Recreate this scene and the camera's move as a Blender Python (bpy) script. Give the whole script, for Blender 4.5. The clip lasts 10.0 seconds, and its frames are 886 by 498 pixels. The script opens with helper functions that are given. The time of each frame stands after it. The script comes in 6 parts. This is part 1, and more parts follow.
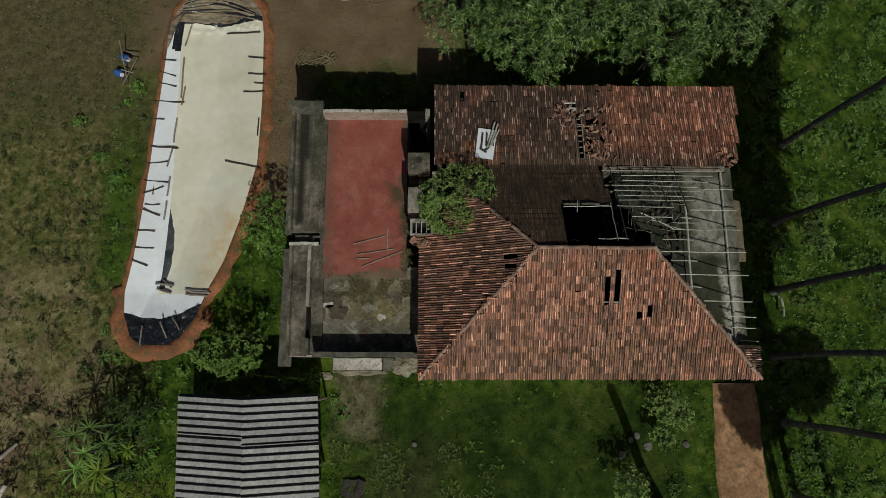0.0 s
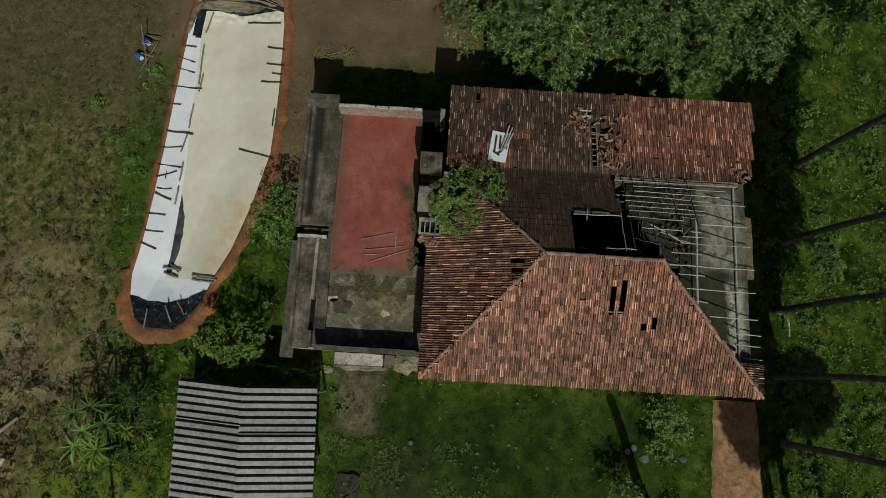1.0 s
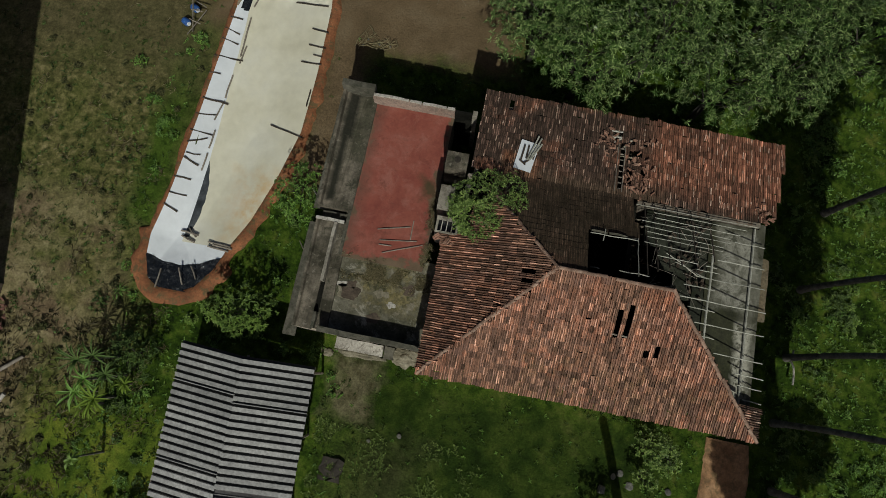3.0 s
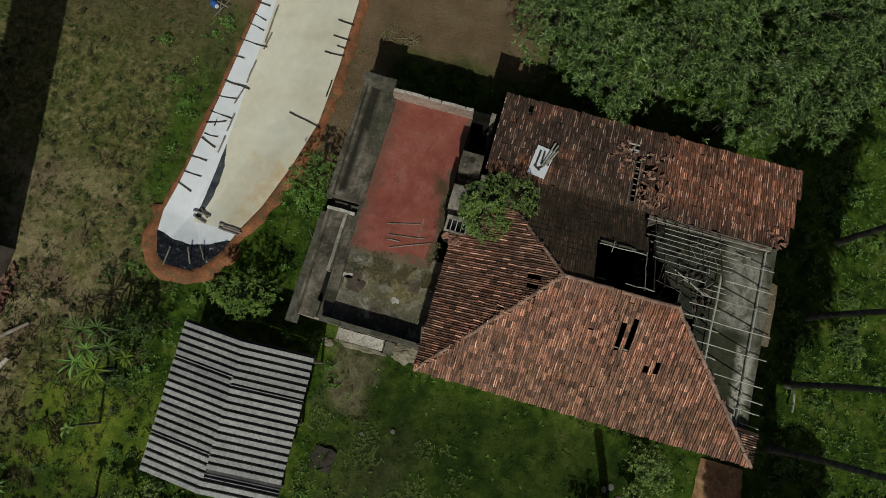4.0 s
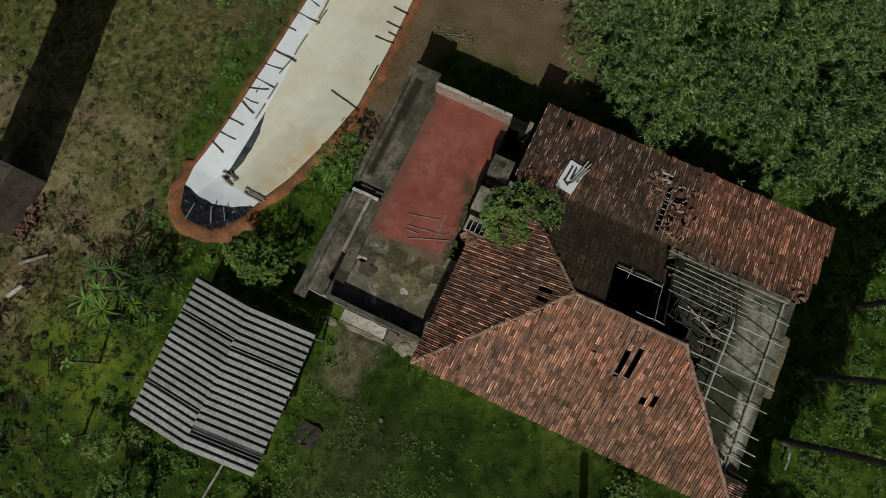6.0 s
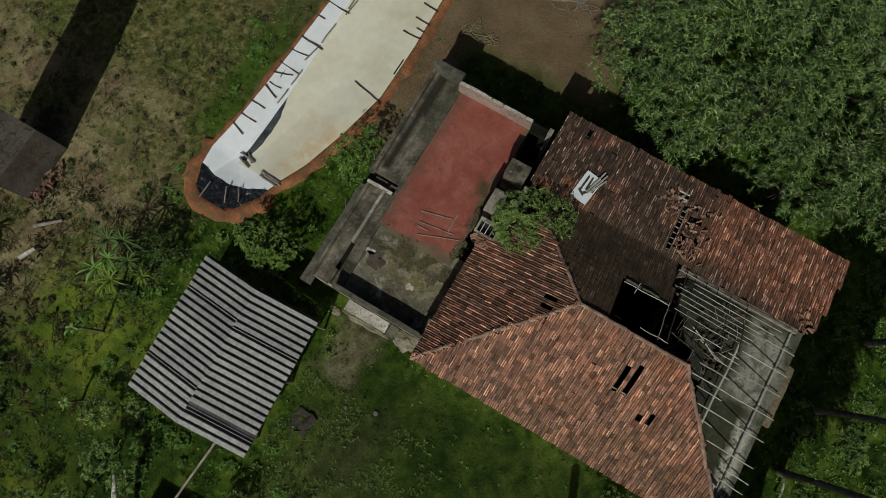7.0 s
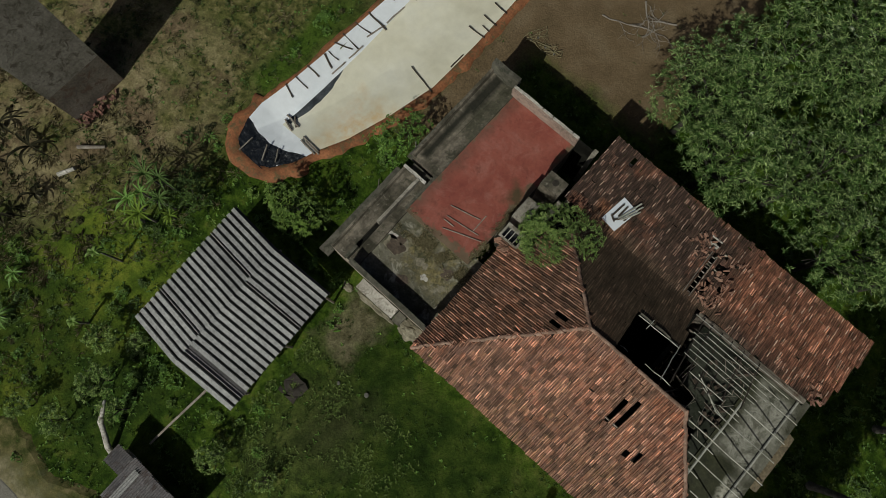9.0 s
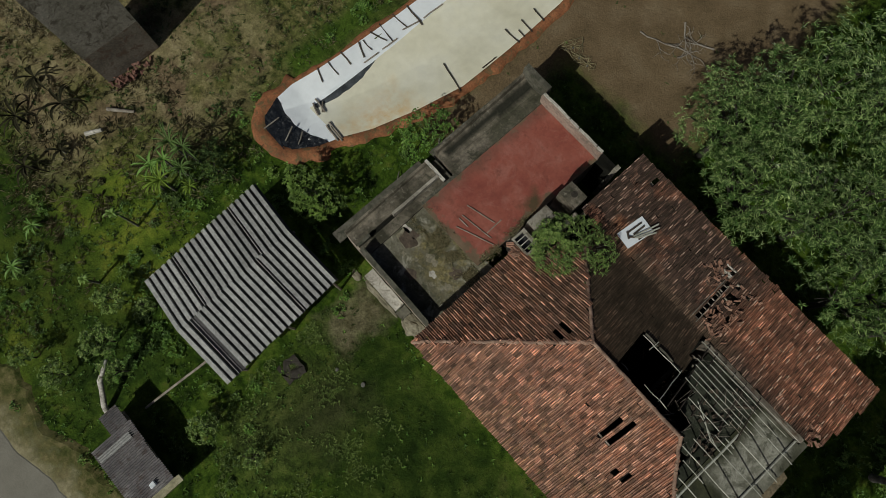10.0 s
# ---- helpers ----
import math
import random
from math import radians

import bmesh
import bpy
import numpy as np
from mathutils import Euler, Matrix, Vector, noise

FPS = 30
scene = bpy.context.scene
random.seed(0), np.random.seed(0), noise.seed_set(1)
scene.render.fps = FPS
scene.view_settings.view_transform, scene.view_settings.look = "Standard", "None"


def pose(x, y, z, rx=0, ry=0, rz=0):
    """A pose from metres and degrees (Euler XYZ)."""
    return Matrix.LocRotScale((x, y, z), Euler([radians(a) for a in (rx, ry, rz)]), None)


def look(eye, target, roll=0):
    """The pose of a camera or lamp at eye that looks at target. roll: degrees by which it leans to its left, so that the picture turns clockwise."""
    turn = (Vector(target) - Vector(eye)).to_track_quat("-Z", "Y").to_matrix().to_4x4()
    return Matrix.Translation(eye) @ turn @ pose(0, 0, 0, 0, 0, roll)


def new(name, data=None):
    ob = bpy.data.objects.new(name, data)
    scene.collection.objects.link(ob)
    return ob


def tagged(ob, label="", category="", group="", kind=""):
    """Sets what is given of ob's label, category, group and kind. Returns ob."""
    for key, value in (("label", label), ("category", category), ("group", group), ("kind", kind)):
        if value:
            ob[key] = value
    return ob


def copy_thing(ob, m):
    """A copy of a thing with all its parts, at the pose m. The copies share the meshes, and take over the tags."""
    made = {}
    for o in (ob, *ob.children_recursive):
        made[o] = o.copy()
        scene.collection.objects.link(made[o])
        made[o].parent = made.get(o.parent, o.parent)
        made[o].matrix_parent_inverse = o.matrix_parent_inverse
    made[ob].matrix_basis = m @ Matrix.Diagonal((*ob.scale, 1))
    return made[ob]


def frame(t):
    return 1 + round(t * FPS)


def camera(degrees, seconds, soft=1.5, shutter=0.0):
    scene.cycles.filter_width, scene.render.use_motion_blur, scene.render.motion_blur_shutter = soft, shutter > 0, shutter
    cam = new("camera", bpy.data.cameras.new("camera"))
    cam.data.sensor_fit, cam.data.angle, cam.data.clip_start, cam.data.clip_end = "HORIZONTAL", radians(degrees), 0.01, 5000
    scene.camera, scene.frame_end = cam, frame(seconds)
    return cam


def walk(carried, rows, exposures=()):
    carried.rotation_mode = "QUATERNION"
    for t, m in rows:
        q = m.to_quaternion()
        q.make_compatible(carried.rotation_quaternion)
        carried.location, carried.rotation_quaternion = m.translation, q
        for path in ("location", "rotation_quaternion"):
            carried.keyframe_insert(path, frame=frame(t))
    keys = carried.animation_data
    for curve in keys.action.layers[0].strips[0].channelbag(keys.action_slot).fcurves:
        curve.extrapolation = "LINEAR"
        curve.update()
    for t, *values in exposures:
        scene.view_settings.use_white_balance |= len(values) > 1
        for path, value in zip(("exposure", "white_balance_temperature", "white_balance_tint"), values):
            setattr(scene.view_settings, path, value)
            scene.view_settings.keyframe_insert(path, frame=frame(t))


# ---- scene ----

from itertools import product

# ---------------- camera ----------------
cam = camera(73.7, 10.0, soft=0.7)
# seconds, x, y, height, turn
PATH = ((0.0, -0.000, 0.000, 30.000, 0.01), (0.5, -0.020, 0.002, 29.995, 1.65), (1.0, -0.022, -0.008, 30.001, 3.38),
        (1.5, -0.010, -0.018, 30.020, 5.22), (2.0, 0.015, -0.027, 30.045, 7.10), (2.5, 0.055, -0.042, 30.085, 9.14),
        (4.0, 0.170, -0.105, 30.115, 15.81), (4.5, 0.208, -0.125, 30.100, 18.06), (5.0, 0.247, -0.150, 30.090, 20.40),
        (5.5, 0.290, -0.168, 30.080, 22.80), (7.0, 0.420, -0.210, 30.020, 30.28), (7.5, 0.465, -0.228, 29.980, 33.06),
        (8.0, 0.518, -0.258, 29.955, 35.88), (8.5, 0.577, -0.289, 29.930, 38.84), (9.0, 0.636, -0.315, 29.910, 41.86),
        (9.5, 0.697, -0.332, 29.895, 45.05), (10.0, 0.755, -0.342, 29.890, 48.22))
walk(cam, [(t, pose(x, y, z, 11.456, -0.48, a)) for t, x, y, z, a in PATH], exposures=((0.0, -0.9), (10.0, -0.9)))

# ---------------- light ----------------
SUN_TO = Vector((0.215, -1.0, 1.0)).normalized()
world = bpy.data.worlds.new("sky")
scene.world = world
world.use_nodes = True
wn = world.node_tree
sky = wn.nodes.new("ShaderNodeTexSky")
sky.sky_type, sky.sun_disc = "NISHITA", False
sky.ozone_density, sky.dust_density, sky.air_density = 0.3, 3.0, 0.7
sky.sun_elevation = math.asin(SUN_TO.z)
sky.sun_rotation = math.atan2(SUN_TO.x, SUN_TO.y)
wn.links.new(sky.outputs[0], wn.nodes["Background"].inputs[0])
wn.nodes["Background"].inputs[1].default_value = 0.05
sun = new("sun", bpy.data.lights.new("sun", "SUN"))
sun.data.energy, sun.data.angle, sun.data.color = 5.0, radians(0.55), (0.96, 0.97, 0.86)
sun.matrix_world = look((0, 0, 40), Vector((0, 0, 40)) - SUN_TO)


# ---------------- mesh helpers ----------------
def mesh_of(name, verts, faces, mats, smooth=False, slots=None):
    me = bpy.data.meshes.new(name)
    me.from_pydata([tuple(map(float, v)) for v in verts], [], [tuple(map(int, f)) for f in faces])
    for m in (mats if isinstance(mats, (list, tuple)) else [mats]):
        me.materials.append(m)
    if slots is not None:
        me.polygons.foreach_set("material_index", slots)
    if smooth:
        me.shade_smooth()
    me.update()
    return me


def thing(name, label, category, at=(0, 0, 0), group="", kind=""):
    ob = new(name)
    ob.location = at
    ob.empty_display_size = 0.2
    return tagged(ob, label, category, group, kind)


def part(name, bm, material, parent, label="", smooth=False, m=None):
    """Links a bmesh, a mesh, or (verts, faces) in the world's metres as one mesh under parent."""
    if isinstance(bm, bmesh.types.BMesh):
        me = bpy.data.meshes.new(name)
        bm.normal_update()
        bm.to_mesh(me)
        bm.free()
        me.materials.append(material)
        if smooth:
            me.shade_smooth()
    elif isinstance(bm, tuple):
        me = mesh_of(name, bm[0], bm[1], material, smooth, bm[2] if len(bm) > 2 else None)
    else:
        me = bm
    ob = new(name, me)
    if parent is not None:
        ob.parent = parent
        place, p = Matrix.Identity(4), parent
        while p is not None:
            place = p.matrix_parent_inverse @ p.matrix_basis @ place if p.parent else p.matrix_basis @ place
            p = p.parent
        ob.matrix_parent_inverse = place.inverted()
    if m is not None:
        ob.matrix_basis = m
    return tagged(ob, label)


def single(name, bm, material, label, category, group="", kind="", smooth=False):
    return tagged(part(name, bm, material, None, smooth=smooth), label, category, group, kind)


def slab(*boxes, bevel=0.0, rough=0.0, turn=None):
    """A bmesh of boxes (x0, x1, y0, y1, z0, z1)."""
    bm = bmesh.new()
    for x0, x1, y0, y1, z0, z1 in boxes:
        vs = [bm.verts.new(p) for p in product((x0, x1), (y0, y1), (z0, z1))]
        for f in ((0, 1, 3, 2), (4, 6, 7, 5), (0, 4, 5, 1), (2, 3, 7, 6), (0, 2, 6, 4), (1, 5, 7, 3)):
            bm.faces.new([vs[i] for i in f])
    if bevel:
        bmesh.ops.bevel(bm, geom=bm.edges[:], offset=bevel, segments=2, affect="EDGES", profile=0.6)
    if rough:
        for _ in range(3):
            bmesh.ops.subdivide_edges(bm, edges=[e for e in bm.edges if e.calc_length() > 0.5], cuts=1, use_grid_fill=True)
        for v in bm.verts:
            v.co += noise.noise_vector(v.co * 2.3) * rough
    return bm


def bar(a, b, r, sides=6, r2=None, bow=0.0, seed=0):
    """A pole from a to b, slightly crooked."""
    a, b = Vector(a), Vector(b)
    n = max(2, int((b - a).length / 0.5) + 1)
    pts = []
    for i in range(n + 1):
        t = i / n
        off = noise.noise_vector(Vector((seed * 7.3, t * 2.1, 0.4))) * bow * math.sin(math.pi * t)
        pts.append(a.lerp(b, t) + off)
    return tube(pts, [r + ((r2 if r2 is not None else r) - r) * i / n for i in range(n + 1)], sides)


def tube(pts, radii, sides=6):
    verts, faces = [], []
    for i, p in enumerate(pts):
        d = (Vector(pts[min(i + 1, len(pts) - 1)]) - Vector(pts[max(i - 1, 0)])).normalized()
        u = d.orthogonal().normalized() if abs(d.z) < 0.99 else Vector((1, 0, 0))
        if abs(d.z) < 0.99:
            u = d.cross(Vector((0, 0, 1))).normalized()
        w = d.cross(u)
        for k in range(sides):
            a = 2 * math.pi * k / sides
            verts.append(Vector(p) + (u * math.cos(a) + w * math.sin(a)) * radii[i])
    for i in range(len(pts) - 1):
        for k in range(sides):
            j = (k + 1) % sides
            faces.append((i * sides + k, i * sides + j, (i + 1) * sides + j, (i + 1) * sides + k))
    faces.append(tuple(range(sides))[::-1])
    faces.append(tuple((len(pts) - 1) * sides + k for k in range(sides)))
    return verts, faces


def merged(*pieces):
    verts, faces = [], []
    for v, f in pieces:
        n = len(verts)
        verts += list(v)
        faces += [tuple(i + n for i in q) for q in f]
    return verts, faces


# ---------------- materials ----------------
class Nodes:
    def __init__(self, name):
        self.mat = bpy.data.materials.new(name)
        self.mat.use_nodes = True
        self.t = self.mat.node_tree
        self.out = self.t.nodes["Principled BSDF"]
        self.geo = self.t.nodes.new("ShaderNodeNewGeometry")
        self.pos = self.geo.outputs["Position"]

    def put(self, socket, value):
        if isinstance(value, bpy.types.NodeSocket):
            self.t.links.new(value, socket)
        elif isinstance(value, tuple) and len(value) == 3 and socket.type == "RGBA":
            socket.default_value = (*value, 1)
        else:
            socket.default_value = value

    def math(self, op, a, b=0.0, c=0.0, clamp=False):
        n = self.t.nodes.new("ShaderNodeMath")
        n.operation, n.use_clamp = op, clamp
        for s, v in zip(n.inputs, (a, b, c)):
            self.put(s, v)
        return n.outputs[0]

    def noise(self, scale, detail=4.0, rough=0.6, vector=None, stretch=None, distortion=0.0):
        n = self.t.nodes.new("ShaderNodeTexNoise")
        v = vector or self.pos
        if stretch:
            m = self.t.nodes.new("ShaderNodeMapping")
            m.inputs["Scale"].default_value = stretch
            self.put(m.inputs["Vector"], v)
            v = m.outputs[0]
        self.put(n.inputs["Vector"], v)
        n.inputs["Scale"].default_value, n.inputs["Detail"].default_value, n.inputs["Roughness"].default_value = scale, detail, rough
        n.inputs["Distortion"].default_value = distortion
        return n.outputs["Fac"]

    def ramp(self, fac, *stops):
        n = self.t.nodes.new("ShaderNodeValToRGB")
        while len(n.color_ramp.elements) < len(stops):
            n.color_ramp.elements.new(0.5)
        for e, (p, c) in zip(n.color_ramp.elements, stops):
            e.position, e.color = p, (*c, 1) if isinstance(c, tuple) else (c, c, c, 1)
        self.put(n.inputs[0], fac)
        return n.outputs[0]

    def mix(self, fac, a, b, mode="MIX"):
        n = self.t.nodes.new("ShaderNodeMix")
        n.data_type, n.blend_type = "RGBA", mode
        self.put(n.inputs[0], fac)
        self.put(n.inputs[6], a)
        self.put(n.inputs[7], b)
        return n.outputs[2]

    def xyz(self):
        n = self.t.nodes.new("ShaderNodeSeparateXYZ")
        self.put(n.inputs[0], self.pos)
        return n.outputs

    def zone(self, x0, x1, y0, y1, soft=0.8, ragged=1.2, scale=0.8):
        """1 inside a rectangle of the plan, falling off over soft metres with a ragged edge."""
        x, y, _ = self.xyz()
        wob = self.math("MULTIPLY", self.math("SUBTRACT", self.noise(scale, 5, 0.65), 0.5), ragged * 2.4)
        dx = self.math("SUBTRACT", self.math("ABSOLUTE", self.math("SUBTRACT", x, (x0 + x1) / 2)), (x1 - x0) / 2)
        dy = self.math("SUBTRACT", self.math("ABSOLUTE", self.math("SUBTRACT", y, (y0 + y1) / 2)), (y1 - y0) / 2)
        d = self.math("ADD", self.math("MAXIMUM", dx, dy), wob)
        return self.math("MULTIPLY_ADD", d, -1.0 / soft, 0.5, clamp=True)

    def random(self, island=False):
        if island:
            return self.geo.outputs["Random Per Island"]
        return self.t.nodes.new("ShaderNodeObjectInfo").outputs["Random"]

    def bump(self, height, strength=0.3, distance=0.02):
        n = self.t.nodes.new("ShaderNodeBump")
        n.inputs["Strength"].default_value, n.inputs["Distance"].default_value = strength, distance
        self.put(n.inputs["Height"], height)
        self.put(self.out.inputs["Normal"], n.outputs[0])

    def done(self, color, rough=0.8, metal=0.0, spec=0.3):
        self.put(self.out.inputs["Base Color"], color)
        self.put(self.out.inputs["Roughness"], rough)
        self.put(self.out.inputs["Metallic"], metal)
        self.put(self.out.inputs["Specular IOR Level"], spec)
        return self.mat


def surface(name, low, mid, high, scale=1.2, fine=14.0, bump=0.3, rough=0.85, metal=0.0, stretch=None, spec=0.3, stain=None, random=None):
    n = Nodes(name)
    big = n.noise(scale, 6, 0.62, stretch=stretch)
    col = n.ramp(big, (0.3, low), (0.5, mid), (0.7, high))
    small = n.noise(fine, 5, 0.7, stretch=stretch)
    col = n.mix(0.75, col, n.ramp(small, (0.3, 0.45), (0.7, 1.35)), "MULTIPLY")
    if stain:
        col = n.mix(n.ramp(n.noise(scale * 2.7, 6, 0.7, distortion=0.6), (0.52, 0.0), (0.62, 0.9)), col, stain)
    if random:
        col = n.mix(1.0, col, n.ramp(n.random(random == "island"), (0.0, 0.75), (1.0, 1.15)), "MULTIPLY")
    n.bump(n.math("ADD", small, n.math("MULTIPLY", big, 0.6)), bump, 0.02)
    return n.done(col, rough, metal, spec)


def tile_material(name, island, old, face="body", west=False):
    """Clay tiles. old: blackened, with a few redder pieces. face: body, pan (the channel, darkened for dirt and for
    shade), rib or low rib. west: body darkened and ribs brightened for the raking sun.
    """
    n = Nodes(name)
    r = n.random(island)
    own = n.math("FRACT", n.math("MULTIPLY", r, {"body": 37.3, "pan": 37.3, "rib": 91.7, "low": 61.1}[face]))
    streak = n.noise(1.0, 5, 0.7, stretch=(9.0, 0.9, 0.9) if not west else (0.9, 9.0, 0.9))
    patch = n.noise(0.5, 5, 0.65)
    if old:
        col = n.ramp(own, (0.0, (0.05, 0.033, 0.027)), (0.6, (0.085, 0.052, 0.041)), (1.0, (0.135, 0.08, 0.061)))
        redder = n.math("MAXIMUM", n.ramp(patch, (0.54, 0.0), (0.68, 0.7)), n.math("MULTIPLY", n.zone(7.6, 16.0, 9.6, 14.2, 1.2, 0.8, 0.7), n.ramp(n.noise(0.8, 4, 0.6), (0.3, 0.35), (0.6, 0.95))))
        col = n.mix(redder, col, n.ramp(own, (0.0, (0.21, 0.088, 0.056)), (0.6, (0.36, 0.15, 0.092)), (1.0, (0.49, 0.225, 0.145))))
        rust = n.math("MAXIMUM", n.zone(4.4, 6.6, 13.1, 14.2, 0.6, 0.6, 1.4), n.math("MAXIMUM", n.zone(8.6, 10.2, 13.3, 14.2, 0.6, 0.6, 1.4), n.zone(1.2, 2.6, 8.9, 9.9, 0.5, 0.5, 1.3)))
        col = n.mix(n.math("MULTIPLY", rust, 0.75), col, n.ramp(own, (0.0, (0.22, 0.08, 0.04)), (1.0, (0.42, 0.19, 0.1))))
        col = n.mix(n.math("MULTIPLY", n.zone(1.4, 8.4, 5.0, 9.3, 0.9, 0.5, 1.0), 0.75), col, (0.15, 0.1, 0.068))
        if face in ("rib", "low"):
            col = n.mix(1.0, col, n.ramp(own, (0.0, 0.75), (0.6, 1.0), (0.85, 1.45), (1.0, 2.2)), "MULTIPLY")
        if face == "rib":
            # Random pale flecks put rib highlights into the colour.
            glint = n.math("MULTIPLY", n.ramp(own, (0.7, 0.0), (0.78, 0.85)), n.ramp(n.noise(5.0, 4, 0.6), (0.44, 0.0), (0.52, 1.0)))
            glint = n.math("MULTIPLY", glint, n.math("SUBTRACT", 1.0, n.math("MULTIPLY", n.zone(1.4, 8.4, 5.0, 9.3, 0.9, 0.5, 1.0), 0.85)))
            col = n.mix(glint, col, n.ramp(n.math("FRACT", n.math("MULTIPLY", r, 17.9)), (0.0, (0.36, 0.23, 0.17)), (1.0, (0.6, 0.45, 0.36))))
    else:
        col = n.ramp(own, (0.0, (0.20, 0.115, 0.078)), (0.14, (0.29, 0.15, 0.095)), (0.35, (0.38, 0.195, 0.12)), (0.5, (0.34, 0.19, 0.13)), (0.7, (0.46, 0.24, 0.145)), (0.88, (0.41, 0.2, 0.115)), (1.0, (0.56, 0.35, 0.24)))
        col = n.mix(n.ramp(patch, (0.44, 0.0), (0.62, 0.75)), col, n.ramp(own, (0.0, (0.17, 0.115, 0.075)), (0.5, (0.31, 0.2, 0.13)), (1.0, (0.43, 0.29, 0.195))))
        col = n.mix(n.ramp(n.noise(0.9, 6, 0.7, distortion=0.5), (0.56, 0.0), (0.68, 0.7)), col, n.ramp(own, (0.0, (0.36, 0.155, 0.088)), (1.0, (0.62, 0.31, 0.175))))
        # Ribs lightened: their highlight is part of the colour.
        if face == "rib":
            col = n.mix(n.ramp(own, (0.4, 0.0), (0.9, 0.45 if west else 0.72)), col, (0.66, 0.43, 0.31))
        col = n.mix(n.math("MULTIPLY", n.zone(3.0, 13.0, -0.6, 1.8, 1.5, 0.9, 0.8), n.ramp(n.noise(1.7, 6, 0.7), (0.42, 0.0), (0.64, 0.75))), col, (0.17, 0.13, 0.07))
    whole = n.math("FRACT", n.math("MULTIPLY", r, 23.7))
    if old:
        # North slope: less variation and a darker tone.
        dusky = n.zone(1.0, 8.1, 4.4, 8.9, 0.9, 0.6, 0.9)
        lively = n.math("MULTIPLY_ADD", dusky, -0.45, 0.55)
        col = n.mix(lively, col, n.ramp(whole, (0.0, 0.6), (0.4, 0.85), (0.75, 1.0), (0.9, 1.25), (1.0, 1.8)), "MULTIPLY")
        col = n.mix(n.math("MULTIPLY", dusky, n.ramp(n.noise(0.9, 5, 0.65), (0.4, 0.6), (0.6, 0.95))), col, (0.042, 0.03, 0.019))
        col = n.mix(0.7, col, n.ramp(n.noise(1.0, 4, 0.7, stretch=(14.0, 2.2, 2.2)), (0.34, 0.5), (0.66, 1.6)), "MULTIPLY")
    else:
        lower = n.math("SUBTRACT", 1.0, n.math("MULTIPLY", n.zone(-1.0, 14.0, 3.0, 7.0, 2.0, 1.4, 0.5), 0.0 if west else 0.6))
        sooty = n.ramp(n.math("MULTIPLY_ADD", n.math("SUBTRACT", n.noise(0.8, 5, 0.6), 0.5), 1.6, whole), (0.3, 1.0), (0.46, 0.0))
        col = n.mix(n.math("MULTIPLY", n.math("MULTIPLY", sooty, lower), 0.62), col, n.ramp(own, (0.0, (0.1, 0.07, 0.05)), (1.0, (0.24, 0.165, 0.12))))
        col = n.mix(1.0, col, n.ramp(whole, (0.0, 0.7), (0.5, 1.0), (0.85, 1.15), (1.0, 1.45)), "MULTIPLY")
    grime = n.noise(2.6, 7, 0.78)
    # West grime runs heavier, darkening a slope the sun only grazes.
    col = n.mix(n.ramp(grime, (0.46 if west else 0.52, 0.0), (0.68 if west else 0.7, 0.65 if west else 0.8)), col, (0.05, 0.04, 0.028))
    col = n.mix(0.75, col, n.ramp(streak, (0.3, 0.45), (0.7, 1.65)), "MULTIPLY")
    fine = n.noise(28, 5, 0.7)
    col = n.mix(0.8, col, n.ramp(fine, (0.3, 0.5), (0.7, 1.5)), "MULTIPLY")
    if not old:
        wide = 0.62 if face in ("rib", "low") else 0.8
        col = n.mix(1.0, col, n.ramp(n.math("FRACT", n.math("MULTIPLY", own, 7.3)), (0.0, wide), (0.5, 1.0), (1.0, 2.1 - wide)), "MULTIPLY")
    # Raking sun in colour: west bodies darker, west ribs brighter.
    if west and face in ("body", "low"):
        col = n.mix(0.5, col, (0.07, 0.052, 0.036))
    if west and face == "rib":
        col = n.mix(1.0, col, n.ramp(own, (0.0, 0.5), (0.4, 0.9), (1.0, 1.35)), "MULTIPLY")
    # Channels darkened for dirt and for the shade between ribs.
    if face == "pan":
        deep = (0.35, 0.6) if old else (0.5, 0.85) if west else (0.35, 0.75)
        col = n.mix(n.ramp(n.noise(3.0, 5, 0.7), (0.3, deep[0]), (0.65, deep[1])), col, (0.035, 0.028, 0.018))
    if not old:
        col = n.mix(n.ramp(n.noise(1.9, 6, 0.72, distortion=0.7), (0.5, 0.0), (0.66, 0.55)), col, (0.2, 0.135, 0.105))
        col = n.mix(n.ramp(n.noise(7.0, 5, 0.7), (0.58, 0.0), (0.68, 0.7)), col, (0.07, 0.048, 0.034))
        col = n.mix(n.ramp(n.noise(5.0, 5, 0.7), (0.6, 0.0), (0.7, 0.5)), col, (0.62, 0.42, 0.33))
        col = n.mix(1.0, col, (1.03, 0.9, 0.93), "MULTIPLY")
    n.bump(fine, 0.35, 0.01)
    return n.done(col, 0.88, 0.0, 0.15)


def tile_set(name, island, old, west=False):
    return [tile_material(name + "_" + face, island, old, face, west) for face in ("body", "pan", "rib", "low")]


M_TILE, M_TILE_J = tile_set("clay_tile", False, False), tile_set("clay_tile_joined", True, False)
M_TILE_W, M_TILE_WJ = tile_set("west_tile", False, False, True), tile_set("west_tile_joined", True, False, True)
M_TILE_OLD, M_TILE_OLD_J = tile_set("old_tile", False, True), tile_set("old_tile_joined", True, True)
M_CAP = surface("ridge_cap", (0.13, 0.085, 0.065), (0.27, 0.17, 0.125), (0.42, 0.3, 0.235), 2.6, 20, 0.3, random="obj")
M_CONC = surface("weathered_concrete", (0.05, 0.048, 0.036), (0.092, 0.087, 0.068), (0.15, 0.142, 0.115), 0.9, 6, 0.4, stain=(0.04, 0.042, 0.028))
